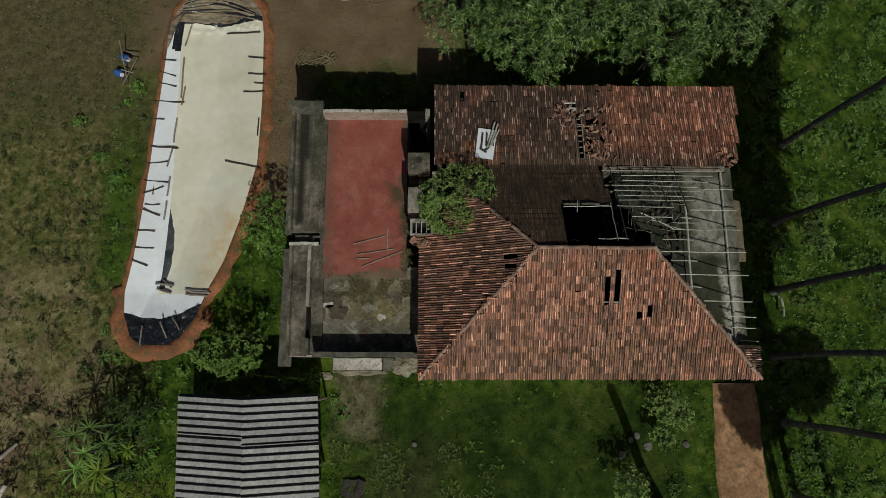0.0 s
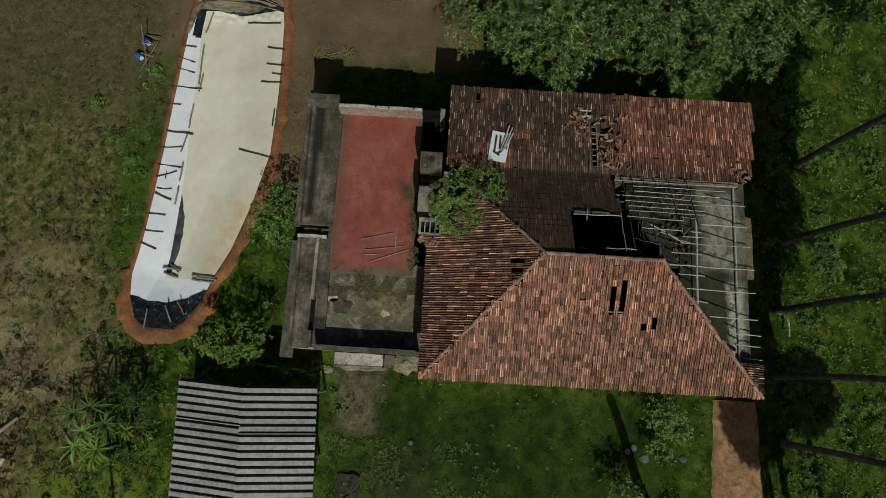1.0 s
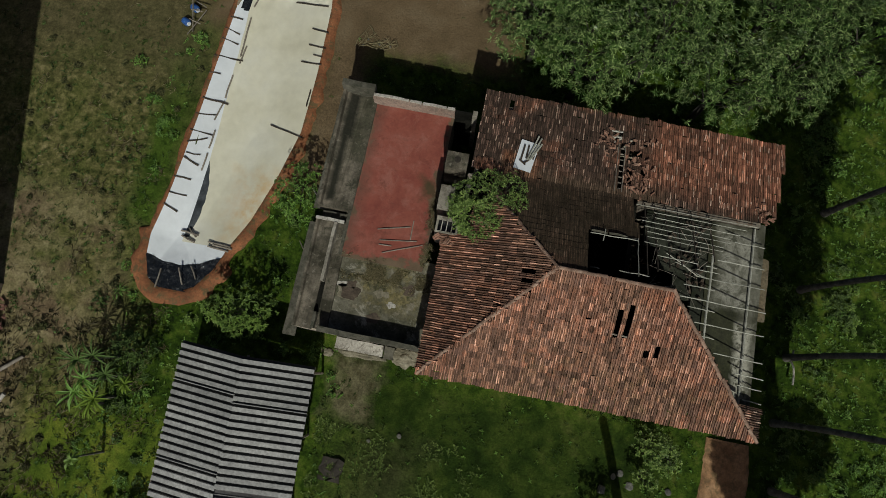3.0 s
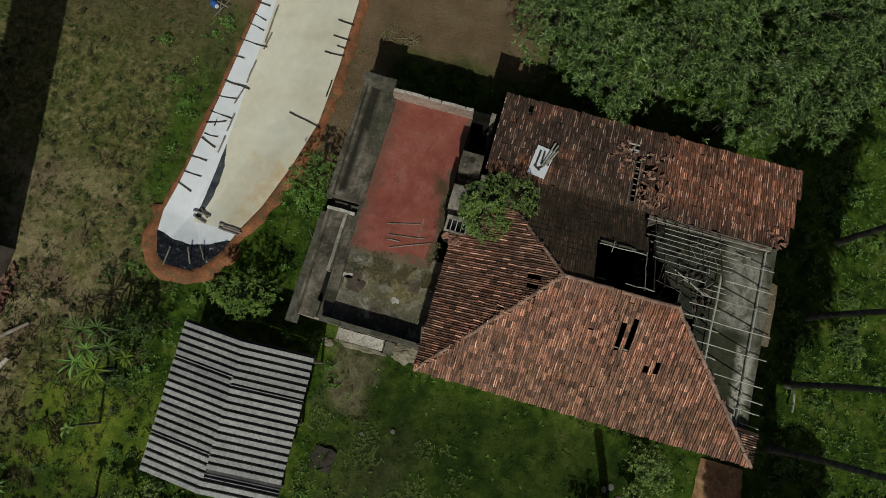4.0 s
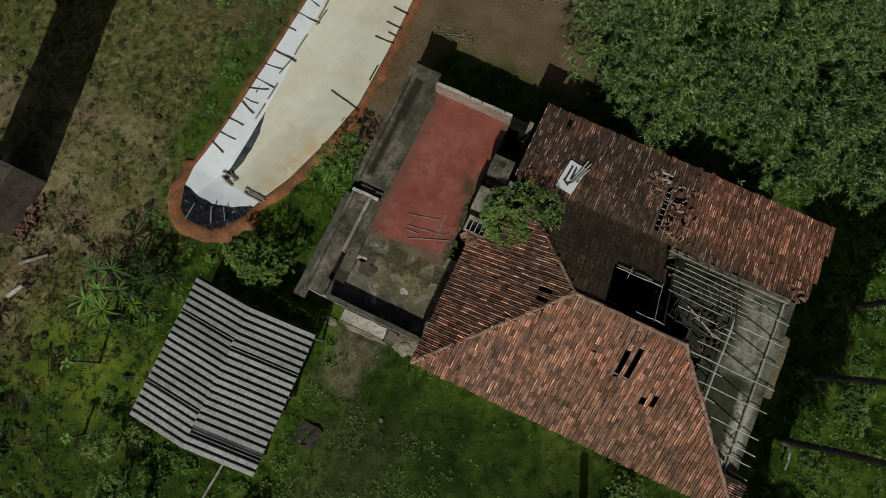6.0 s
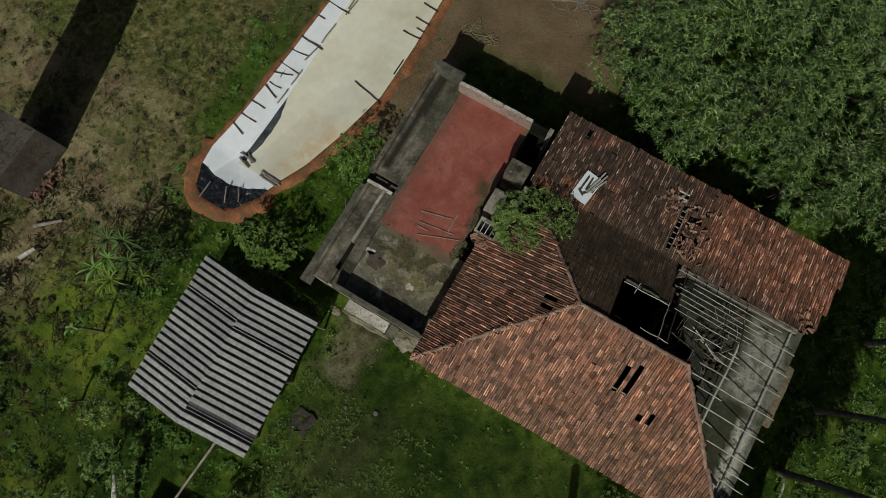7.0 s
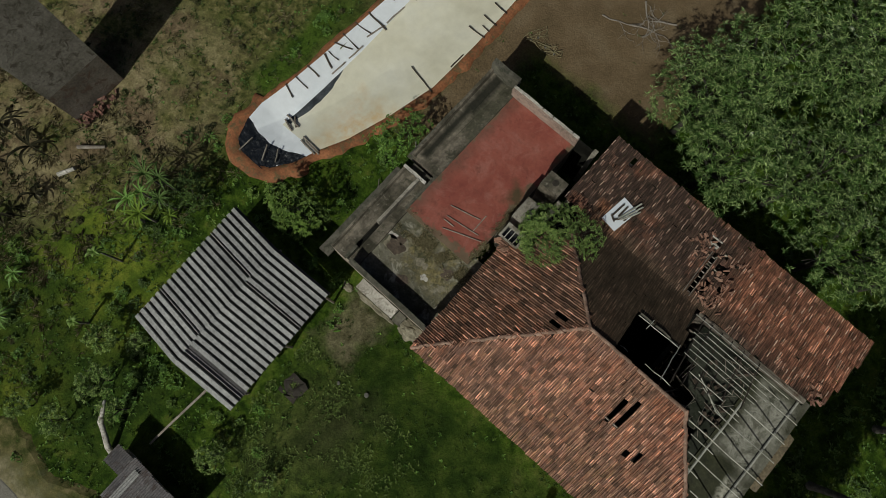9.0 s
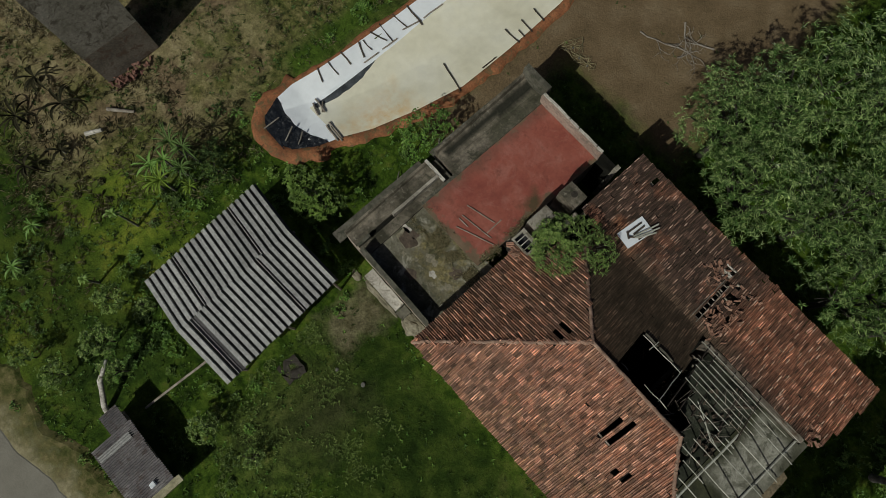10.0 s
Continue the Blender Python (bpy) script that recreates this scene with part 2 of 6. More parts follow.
M_TOWER = surface("streaked_render", (0.17, 0.155, 0.125), (0.26, 0.24, 0.2), (0.35, 0.325, 0.28), 0.7, 6, 0.4, stain=(0.1, 0.085, 0.065))


def verge_material():
    n = Nodes("pale_dusty_verge")
    col = n.ramp(n.noise(0.6, 6, 0.65), (0.35, (0.13, 0.118, 0.064)), (0.5, (0.24, 0.215, 0.13)), (0.66, (0.34, 0.31, 0.205)))
    x, y, _ = n.xyz()
    inward = n.math("SUBTRACT", y, n.math("MULTIPLY_ADD", x, 0.11, -15.1))
    fray = n.math("MULTIPLY_ADD", n.math("SUBTRACT", n.noise(0.9, 6, 0.68), 0.5), 4.5, inward)
    col = n.mix(n.math("MULTIPLY_ADD", fray, 0.8, 1.35, clamp=True), col, n.ramp(n.noise(1.8, 6, 0.7), (0.35, (0.03, 0.045, 0.01)), (0.5, (0.085, 0.085, 0.03)), (0.66, (0.17, 0.145, 0.07))))
    fine = n.noise(6, 6, 0.7)
    col = n.mix(0.7, col, n.ramp(fine, (0.3, 0.6), (0.7, 1.35)), "MULTIPLY")
    n.bump(fine, 0.7, 0.03)
    return n.done(col, 0.95, 0.0, 0.1)


M_VERGE = verge_material()
M_BOARD = surface("pale_dusty_board", (0.2, 0.185, 0.11), (0.31, 0.29, 0.19), (0.42, 0.4, 0.28), 1.2, 8, 0.4)
M_CONC_L = surface("pale_plaster", (0.3, 0.28, 0.25), (0.42, 0.4, 0.36), (0.55, 0.53, 0.48), 1.3, 10, 0.3, stain=(0.14, 0.12, 0.1))
M_PINK = surface("pinkish_plaster", (0.22, 0.155, 0.125), (0.31, 0.23, 0.19), (0.4, 0.32, 0.27), 1.6, 14, 0.3, stain=(0.16, 0.13, 0.11))


def red_material():
    n = Nodes("red_oxide_screed")
    mid, fine = n.noise(0.7, 6, 0.62), n.noise(7, 5, 0.65)
    col = n.ramp(mid, (0.3, (0.19, 0.048, 0.036)), (0.5, (0.245, 0.07, 0.05)), (0.7, (0.275, 0.092, 0.068)))
    col = n.mix(n.ramp(n.noise(1.1, 7, 0.72, distortion=0.5), (0.5, 0.0), (0.64, 0.6)), col, (0.31, 0.125, 0.098))
    col = n.mix(n.ramp(n.noise(1.7, 7, 0.75), (0.55, 0.0), (0.68, 0.7)), col, (0.12, 0.04, 0.028))
    col = n.mix(n.ramp(n.noise(5.5, 5, 0.7), (0.66, 0.0), (0.72, 0.8)), col, (0.07, 0.03, 0.022))
    col = n.mix(0.5, col, n.ramp(fine, (0.3, 0.75), (0.7, 1.2)), "MULTIPLY")
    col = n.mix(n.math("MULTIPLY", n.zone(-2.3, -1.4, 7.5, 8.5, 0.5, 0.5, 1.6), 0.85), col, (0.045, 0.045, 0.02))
    col = n.mix(n.math("MULTIPLY", n.zone(-5.4, -4.9, 4.0, 12.0, 0.6, 0.5, 1.3), 0.55), col, (0.09, 0.06, 0.042))
    worn = n.math("SUBTRACT", 1.0, n.zone(-5.3, -1.7, 4.42, 14.0, 0.22, 0.75, 1.5))
    col = n.mix(n.math("MULTIPLY", worn, 0.85), col, n.ramp(mid, (0.3, (0.05, 0.045, 0.025)), (0.7, (0.15, 0.125, 0.08))))
    n.bump(fine, 0.12, 0.01)
    return n.done(col, 0.75, 0.0, 0.3)


M_LOOSE = surface("broken_tile_clay", (0.15, 0.08, 0.055), (0.31, 0.17, 0.12), (0.48, 0.31, 0.23), 3, 16, 0.3, random="obj")
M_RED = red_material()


def screed_material():
    n = Nodes("stained_screed")
    col = n.ramp(n.noise(0.7, 6, 0.62), (0.35, (0.045, 0.046, 0.03)), (0.5, (0.085, 0.084, 0.062)), (0.66, (0.15, 0.147, 0.118)))
    moss = n.math("MAXIMUM", n.zone(10.2, 12.4, 0.0, 4.9, 0.4, 0.4, 0.9), n.zone(10.2, 11.15, 4.7, 9.6, 0.5, 0.5, 0.9))
    col = n.mix(n.math("MULTIPLY", moss, 0.9), col, n.ramp(n.noise(2.2, 5, 0.7), (0.35, (0.01, 0.012, 0.005)), (0.65, (0.038, 0.041, 0.018))))
    pale = n.math("MULTIPLY", n.zone(11.35, 12.8, 4.9, 8.2, 0.5, 0.5, 0.8), n.ramp(n.noise(1.3, 7, 0.72, distortion=0.6), (0.4, 0.1), (0.56, 0.8)))
    col = n.mix(pale, col, (0.32, 0.315, 0.27))
    pale = n.math("MULTIPLY", n.zone(12.3, 12.95, 1.2, 4.3, 0.3, 0.3, 1.2), n.ramp(n.noise(1.9, 7, 0.72, distortion=0.6), (0.42, 0.0), (0.52, 0.9)))
    col = n.mix(pale, col, (0.4, 0.39, 0.33))
    col = n.mix(n.ramp(n.noise(1.3, 7, 0.75, distortion=0.3), (0.54, 0.0), (0.63, 0.85)), col, (0.03, 0.032, 0.018))
    fine = n.noise(9, 5, 0.7)
    col = n.mix(0.7, col, n.ramp(fine, (0.3, 0.6), (0.7, 1.3)), "MULTIPLY")
    n.bump(fine, 0.3, 0.02)
    return n.done(col, 0.9)


def gutter_material():
    n = Nodes("patchy_gutter_concrete")
    col = n.ramp(n.noise(0.9, 6, 0.65), (0.36, (0.045, 0.041, 0.027)), (0.5, (0.12, 0.105, 0.08)), (0.64, (0.225, 0.195, 0.152)))
    col = n.mix(0.4, col, n.ramp(n.noise(1.0, 5, 0.7, stretch=(7.0, 0.5, 1.0)), (0.32, 0.5), (0.68, 1.5)), "MULTIPLY")
    # Darker wedge along the valley, wider to the north.
    darkened = n.math("MAXIMUM", n.zone(-6.68, -6.14, 9.8, 12.1, 0.22, 0.1, 1.3), n.zone(-6.62, -6.3, 6.6, 10.0, 0.2, 0.08, 1.3))
    
    col = n.mix(n.ramp(n.noise(2.6, 6, 0.7, distortion=0.6), (0.55, 0.0), (0.66, 0.8)), col, (0.035, 0.04, 0.022))
    col = n.mix(n.math("MULTIPLY", n.zone(-6.2, -5.2, 8.6, 12.1, 1.0, 0.7, 0.9), 0.75), col, n.ramp(n.noise(1.6, 5, 0.7), (0.35, (0.035, 0.038, 0.02)), (0.65, (0.11, 0.105, 0.07))))
    col = n.mix(n.ramp(n.noise(3.4, 5, 0.7), (0.6, 0.0), (0.66, 0.6)), col, (0.28, 0.255, 0.21))
    col = n.mix(n.math("MULTIPLY", darkened, 0.92), col, (0.014, 0.015, 0.009))
    fine = n.noise(8, 5, 0.7)
    col = n.mix(0.7, col, n.ramp(fine, (0.3, 0.4), (0.7, 1.05)), "MULTIPLY")
    n.bump(fine, 0.4, 0.02)
    return n.done(col, 0.85)


M_SCREED, M_GUTTER = screed_material(), gutter_material()
M_HOLLOW = surface("dull_dark_brown", (0.045, 0.035, 0.025), (0.085, 0.064, 0.048), (0.125, 0.095, 0.073), 2.2, 9, 0.5)
M_RUIN = surface("dark_ruin_slab", (0.008, 0.01, 0.006), (0.024, 0.027, 0.018), (0.06, 0.062, 0.046), 1.5, 8, 0.6, stain=(0.012, 0.016, 0.007))
M_TAN_LEDGE = surface("tan_earth_ledge", (0.09, 0.07, 0.042), (0.15, 0.12, 0.075), (0.2, 0.165, 0.11), 1.6, 9, 0.6)
M_DUST = surface("rubble_dust", (0.1, 0.09, 0.06), (0.2, 0.18, 0.13), (0.3, 0.275, 0.21), 1.6, 9, 0.7)
M_BLACKISH_LEAF = surface("blackish_frond", (0.012, 0.012, 0.006), (0.022, 0.021, 0.011), (0.045, 0.042, 0.022), 2, 16, 0.3, 0.95, spec=0.1)
M_WALL = surface("house_wall", (0.28, 0.24, 0.19), (0.4, 0.35, 0.28), (0.5, 0.45, 0.38), 0.8, 10, 0.2, stain=(0.14, 0.11, 0.08))
M_WOOD = surface("grey_wood", (0.13, 0.11, 0.09), (0.24, 0.21, 0.175), (0.34, 0.31, 0.27), 3, 30, 0.4, random="obj")
M_BATTEN = surface("bleached_batten", (0.24, 0.24, 0.2), (0.4, 0.4, 0.35), (0.52, 0.52, 0.46), 3, 30, 0.4, random="obj")
M_WOOD_D = surface("dark_wood", (0.03, 0.024, 0.018), (0.06, 0.047, 0.036), (0.1, 0.08, 0.065), 3, 30, 0.4, random="obj")
M_BARK = surface("bark", (0.07, 0.066, 0.056), (0.135, 0.128, 0.11), (0.23, 0.22, 0.19), 4, 22, 0.6)
# Darker copy of the bark: crown shade put into the limbs' colour.
M_BARK_D = surface("shaded_bark", (0.02, 0.018, 0.014), (0.04, 0.036, 0.029), (0.075, 0.068, 0.056), 4, 22, 0.6)
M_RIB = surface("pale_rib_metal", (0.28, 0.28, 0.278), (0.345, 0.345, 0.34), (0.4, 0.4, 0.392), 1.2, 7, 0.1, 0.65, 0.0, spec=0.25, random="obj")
# Channel colour carries the black shade between the ribs.
M_RIB_PAN = surface("shaded_rib_channel", (0.03, 0.03, 0.03), (0.05, 0.05, 0.048), (0.08, 0.08, 0.075), 1.2, 9, 0.2, 0.8)
# Near-black walls: shade of the roofless room and gaps put into colour.
M_SHADE_BLACK = surface("shade_black_wall", (0.007, 0.007, 0.006), (0.012, 0.012, 0.01), (0.024, 0.023, 0.019), 1.2, 9, 0.4, spec=0.03)
M_METAL_D = surface("dark_roof_sheet", (0.065, 0.06, 0.063), (0.12, 0.113, 0.117), (0.19, 0.18, 0.182), 0.9, 9, 0.2, 0.6, 0.1, random="obj")
M_HUT = surface("corrugated_hut_sheet", (0.085, 0.08, 0.084), (0.16, 0.15, 0.156), (0.25, 0.24, 0.24), 0.8, 8, 0.2, 0.6, 0.1, random="obj", stain=(0.09, 0.07, 0.065))


def court_material():
    n = Nodes("peeling_terrace")
    col = n.ramp(n.noise(0.8, 6, 0.65), (0.35, (0.035, 0.036, 0.02)), (0.5, (0.095, 0.09, 0.062)), (0.66, (0.16, 0.15, 0.115)))
    col = n.mix(n.ramp(n.noise(1.5, 7, 0.75, distortion=0.7), (0.53, 0.0), (0.62, 0.85)), col, (0.3, 0.285, 0.235))
    dry = n.math("MULTIPLY", n.zone(-4.3, -1.3, 2.1, 4.3, 0.8, 0.8, 1.2), n.ramp(n.noise(1.8, 6, 0.7), (0.4, 0.1), (0.58, 0.85)))
    col = n.mix(dry, col, n.ramp(n.noise(6, 5, 0.7), (0.35, (0.08, 0.07, 0.025)), (0.65, (0.23, 0.19, 0.085))))
    col = n.mix(n.ramp(n.noise(1.1, 6, 0.7), (0.55, 0.0), (0.66, 0.8)), col, (0.03, 0.034, 0.015))
    fine = n.noise(9, 5, 0.7)
    col = n.mix(0.7, col, n.ramp(fine, (0.3, 0.6), (0.7, 1.35)), "MULTIPLY")
    n.bump(fine, 0.4, 0.02)
    return n.done(col, 0.9)


M_COURT = court_material()
M_MUD = surface("brown_wall", (0.12, 0.102, 0.08), (0.19, 0.165, 0.135), (0.26, 0.23, 0.19), 0.8, 8, 0.4, stain=(0.12, 0.08, 0.056))
M_ASPHALT = surface("road_surface", (0.15, 0.14, 0.115), (0.19, 0.18, 0.15), (0.23, 0.22, 0.185), 0.5, 20, 0.3)
M_ORANGE = surface("laterite_soil", (0.13, 0.055, 0.025), (0.24, 0.095, 0.042), (0.33, 0.135, 0.062), 0.9, 8, 0.8, stain=(0.1, 0.078, 0.036))
M_PATH = surface("laterite_path", (0.17, 0.09, 0.042), (0.31, 0.175, 0.088), (0.43, 0.26, 0.145), 0.9, 6, 0.6, stain=(0.15, 0.1, 0.05))


def sheet_material(name, low, mid, high, stain, zone):
    n = Nodes(name)
    col = n.ramp(n.noise(0.35, 5, 0.55), (0.3, low), (0.5, mid), (0.7, high))
    col = n.mix(0.5, col, n.ramp(n.noise(2.2, 6, 0.6), (0.3, 0.88), (0.7, 1.08)), "MULTIPLY")
    if zone:
        col = n.mix(n.math("MULTIPLY", n.zone(*zone, 2.2, 0.9, 0.7), n.ramp(n.noise(0.9, 5, 0.65), (0.4, 0.1), (0.6, 0.95))), col, stain)
    n.bump(n.noise(3.5, 4, 0.6), 0.12, 0.02)
    return n.done(col, 0.62, 0.0, 0.3)


M_CREAM = sheet_material("cream_sheet", (0.59, 0.565, 0.44), (0.66, 0.64, 0.52), (0.70, 0.69, 0.595), (0.6, 0.38, 0.15), (-12.0, -10.5, 4.8, 7.6))
M_WHITE = sheet_material("white_sheet", (0.64, 0.68, 0.73), (0.72, 0.76, 0.81), (0.76, 0.8, 0.85), (0.4, 0.4, 0.4), None)
M_BLACK = surface("black_plastic", (0.010, 0.011, 0.013), (0.016, 0.018, 0.021), (0.03, 0.033, 0.038), 2.5, 9, 1.0, 0.2, spec=0.8)
M_FOLD = surface("grey_liner_fold", (0.025, 0.03, 0.034), (0.055, 0.063, 0.07), (0.1, 0.11, 0.12), 1.6, 7, 0.8, 0.45, spec=0.5)
M_TAN = surface("tan_tarpaulin", (0.08, 0.066, 0.046), (0.22, 0.18, 0.125), (0.37, 0.31, 0.23), 1.3, 9, 0.9, 0.7, stretch=(0.7, 3.0, 1.0))
M_BLUE = surface("blue_plastic", (0.02, 0.07, 0.22), (0.03, 0.1, 0.32), (0.05, 0.16, 0.42), 3, 12, 0.3, 0.5)
M_BRICK = surface("red_brick", (0.09, 0.045, 0.034), (0.17, 0.085, 0.065), (0.26, 0.15, 0.12), 3, 20, 0.4, random="obj")
M_STONE = surface("grey_stone", (0.08, 0.08, 0.07), (0.13, 0.13, 0.115), (0.2, 0.2, 0.18), 3, 16, 0.5, random="obj")
M_DARK = surface("near_black_brown", (0.02, 0.017, 0.013), (0.035, 0.03, 0.024), (0.055, 0.048, 0.038), 1.4, 10, 0.5)


def leaf_material(name, low, mid, high, gloss=0.45):
    n = Nodes(name)
    col = n.ramp(n.random(True), (0.0, low), (0.5, mid), (1.0, high))
    col = n.mix(0.6, col, n.ramp(n.noise(0.7, 4), (0.3, 0.55), (0.7, 1.4)), "MULTIPLY")
    return n.done(col, gloss, 0.0, 0.4)


# Palest leaves put the crown's glossy highlights into the colour.
M_LEAF = leaf_material("tree_leaf", (0.018, 0.046, 0.009), (0.061, 0.128, 0.029), (0.36, 0.46, 0.19), 0.32)
M_LEAF_B = leaf_material("shrub_leaf", (0.04, 0.095, 0.012), (0.08, 0.17, 0.024), (0.16, 0.27, 0.05), 0.6)
M_LEAF_D = leaf_material("dull_leaf", (0.032, 0.065, 0.012), (0.06, 0.11, 0.02), (0.11, 0.165, 0.04), 0.65)
M_LEAF_Y = leaf_material("bright_leaf", (0.06, 0.115, 0.016), (0.10, 0.175, 0.028), (0.17, 0.25, 0.05), 0.6)
M_LEAF_R = leaf_material("roof_shrub_leaf", (0.065, 0.105, 0.025), (0.125, 0.185, 0.045), (0.25, 0.32, 0.1), 0.55)
M_LEAF_ROOF = leaf_material("roof_shrub_bright_leaf", (0.05, 0.1, 0.018), (0.115, 0.19, 0.038), (0.28, 0.37, 0.11), 0.55)
M_BANANA = leaf_material("banana_leaf", (0.03, 0.075, 0.006), (0.08, 0.14, 0.01), (0.2, 0.25, 0.02), 0.8)
M_TUFT = leaf_material("dark_tuft", (0.026, 0.033, 0.008), (0.055, 0.06, 0.017), (0.12, 0.115, 0.045), 0.85)
M_GRASS = leaf_material("grass_blade", (0.028, 0.06, 0.01), (0.047, 0.092, 0.016), (0.085, 0.13, 0.026), 0.75)
M_STRAW = leaf_material("dry_grass", (0.1, 0.085, 0.04), (0.17, 0.145, 0.075), (0.26, 0.23, 0.14), 0.8)
M_DEAD = leaf_material("dead_leaf", (0.05, 0.04, 0.025), (0.1, 0.08, 0.05), (0.2, 0.17, 0.11), 0.8)


def ground_material():
    n = Nodes("ground_soil_and_grass")
    fine, mid, big = n.noise(9, 7, 0.75), n.noise(1.6, 6, 0.68), n.noise(0.25, 5, 0.6)
    green = n.ramp(n.math("ADD", n.math("MULTIPLY", mid, 0.6), n.math("MULTIPLY", n.noise(0.45, 5, 0.6), 0.4)), (0.38, (0.007, 0.016, 0.002)), (0.47, (0.025, 0.053, 0.005)), (0.55, (0.058, 0.098, 0.011)), (0.65, (0.108, 0.124, 0.026)))
    spots = n.noise(3.2, 6, 0.72, distortion=0.4)
    field = n.ramp(n.math("ADD", n.math("MULTIPLY", mid, 0.5), n.math("MULTIPLY", spots, 0.5)), (0.34, (0.018, 0.026, 0.007)), (0.43, (0.067, 0.07, 0.023)), (0.53, (0.128, 0.121, 0.044)), (0.64, (0.24, 0.208, 0.1)))
    field = n.mix(n.ramp(n.noise(0.3, 5, 0.6), (0.45, 0.0), (0.6, 0.55)), field, n.ramp(spots, (0.35, (0.03, 0.05, 0.008)), (0.6, (0.085, 0.115, 0.022))))
    soil = n.ramp(mid, (0.3, (0.14, 0.122, 0.06)), (0.5, (0.225, 0.192, 0.1)), (0.72, (0.33, 0.28, 0.165)))
    bare = n.ramp(n.noise(0.6, 5, 0.55), (0.3, (0.105, 0.076, 0.042)), (0.5, (0.14, 0.1, 0.057)), (0.7, (0.17, 0.128, 0.078)))
    lawn = n.ramp(n.math("ADD", n.math("MULTIPLY", mid, 0.35), n.math("MULTIPLY", n.noise(0.38, 6, 0.65, distortion=0.4), 0.65)), (0.36, (0.007, 0.016, 0.002)), (0.47, (0.018, 0.036, 0.005)), (0.56, (0.037, 0.06, 0.009)), (0.66, (0.066, 0.082, 0.02)))
    soil = n.mix(n.ramp(n.noise(0.55, 6, 0.65, distortion=0.5), (0.46, 0.0), (0.58, 0.85)), soil, n.ramp(n.noise(2.6, 6, 0.7), (0.35, (0.09, 0.062, 0.036)), (0.65, (0.2, 0.145, 0.09))))
    col = green
    col = n.mix(n.zone(-45, -15.6, -1.5, 60, 2.5, 1.6, 0.35), col, field)
    col = n.mix(n.zone(-60, -16.8, -9, 5, 2.5, 1.4, 0.4), col, n.mix(n.ramp(big, (0.45, 0.0), (0.6, 1.0)), soil, field))
    yard = n.ramp(n.noise(0.7, 5, 0.6), (0.35, (0.03, 0.06, 0.007)), (0.5, (0.095, 0.14, 0.016)), (0.64, (0.175, 0.2, 0.028)))
    col = n.mix(n.zone(-19.0, -11.8, -16, -5.2, 2.0, 1.2, 0.5), col, yard)
    col = n.mix(n.math("MULTIPLY", n.zone(-22.0, -8.2, -15.0, -9.6, 2.4, 1.6, 0.5), 0.7), col, n.ramp(n.noise(0.9, 5, 0.65), (0.35, (0.009, 0.022, 0.004)), (0.65, (0.034, 0.062, 0.009))))
    col = n.mix(n.zone(-17.6, -15.8, 4.2, 16.5, 1.0, 0.8, 0.7), col, n.ramp(mid, (0.35, (0.02, 0.045, 0.005)), (0.6, (0.065, 0.11, 0.015))))
    col = n.mix(n.math("MULTIPLY", n.zone(-60, -15.5, 12.5, 40, 4.0, 1.8, 0.3), 0.8), col, n.ramp(mid, (0.3, (0.055, 0.048, 0.022)), (0.6, (0.11, 0.094, 0.047))))
    col = n.mix(n.zone(-16.5, 1.2, 16.2, 40, 1.6, 1.0, 0.5), col, bare)
    col = n.mix(n.zone(-9.6, -7.0, 8, 30, 1.6, 0.8, 0.8), col, bare)
    col = n.mix(n.zone(-3.0, 12.0, -8.0, -0.9, 1.6, 1.0, 0.6), col, lawn)
    col = n.mix(n.math("MULTIPLY", n.zone(-4.2, 0.2, -10.5, -4.0, 1.8, 1.4, 0.7), 0.25), col, n.ramp(mid, (0.35, (0.055, 0.055, 0.022)), (0.6, (0.13, 0.118, 0.06))))
    col = n.mix(n.math("MULTIPLY", n.zone(-4.9, -2.8, -3.3, -0.3, 1.0, 0.9, 1.1), 0.8), col, n.ramp(mid, (0.35, (0.07, 0.06, 0.03)), (0.6, (0.17, 0.145, 0.095))))
    col = n.mix(n.math("MULTIPLY_ADD", n.zone(-16.5, 1.2, 16.2, 40, 1.6, 1.0, 0.5), -0.5, 0.85), col, n.ramp(fine, (0.3, 0.4), (0.72, 1.5)), "MULTIPLY")
    n.bump(n.math("ADD", fine, mid), 0.8, 0.06)
    return n.done(col, 0.95, 0.0, 0.1)


M_GROUND = ground_material()

# ---------------- ground ----------------
# pond: y, west rim, east rim
POND = ((1.1, -14.6, -13.6), (1.5, -15.3, -12.9), (2.6, -15.75, -12.15), (3.8, -15.85, -11.75), (5.5, -15.6, -10.95), (8.0, -15.4, -10.2),
        (10.7, -15.25, -9.6), (14.2, -15.1, -9.55), (18.2, -14.9, -9.7), (19.6, -14.6, -9.9), (20.6, -13.9, -10.7))


def pond_rim(y):
    ys = [r[0] for r in POND]
    return np.interp(y, ys, [r[1] for r in POND]), np.interp(y, ys, [r[2] for r in POND])


def in_pond(x, y, grow=0.0):
    if not POND[0][0] - grow < y < POND[-1][0] + grow:
        return False
    a, b = pond_rim(min(max(y, POND[0][0]), POND[-1][0]))
    return a - grow < x < b + grow


def ground_z(x, y):
    z = 0.10 * noise.noise(Vector((x * 0.25, y * 0.25, 0))) + 0.05 * noise.noise(Vector((x * 0.9, y * 0.9, 3)))
    if in_pond(x, y, -0.35):
        z = -1.5
    return z - 0.04


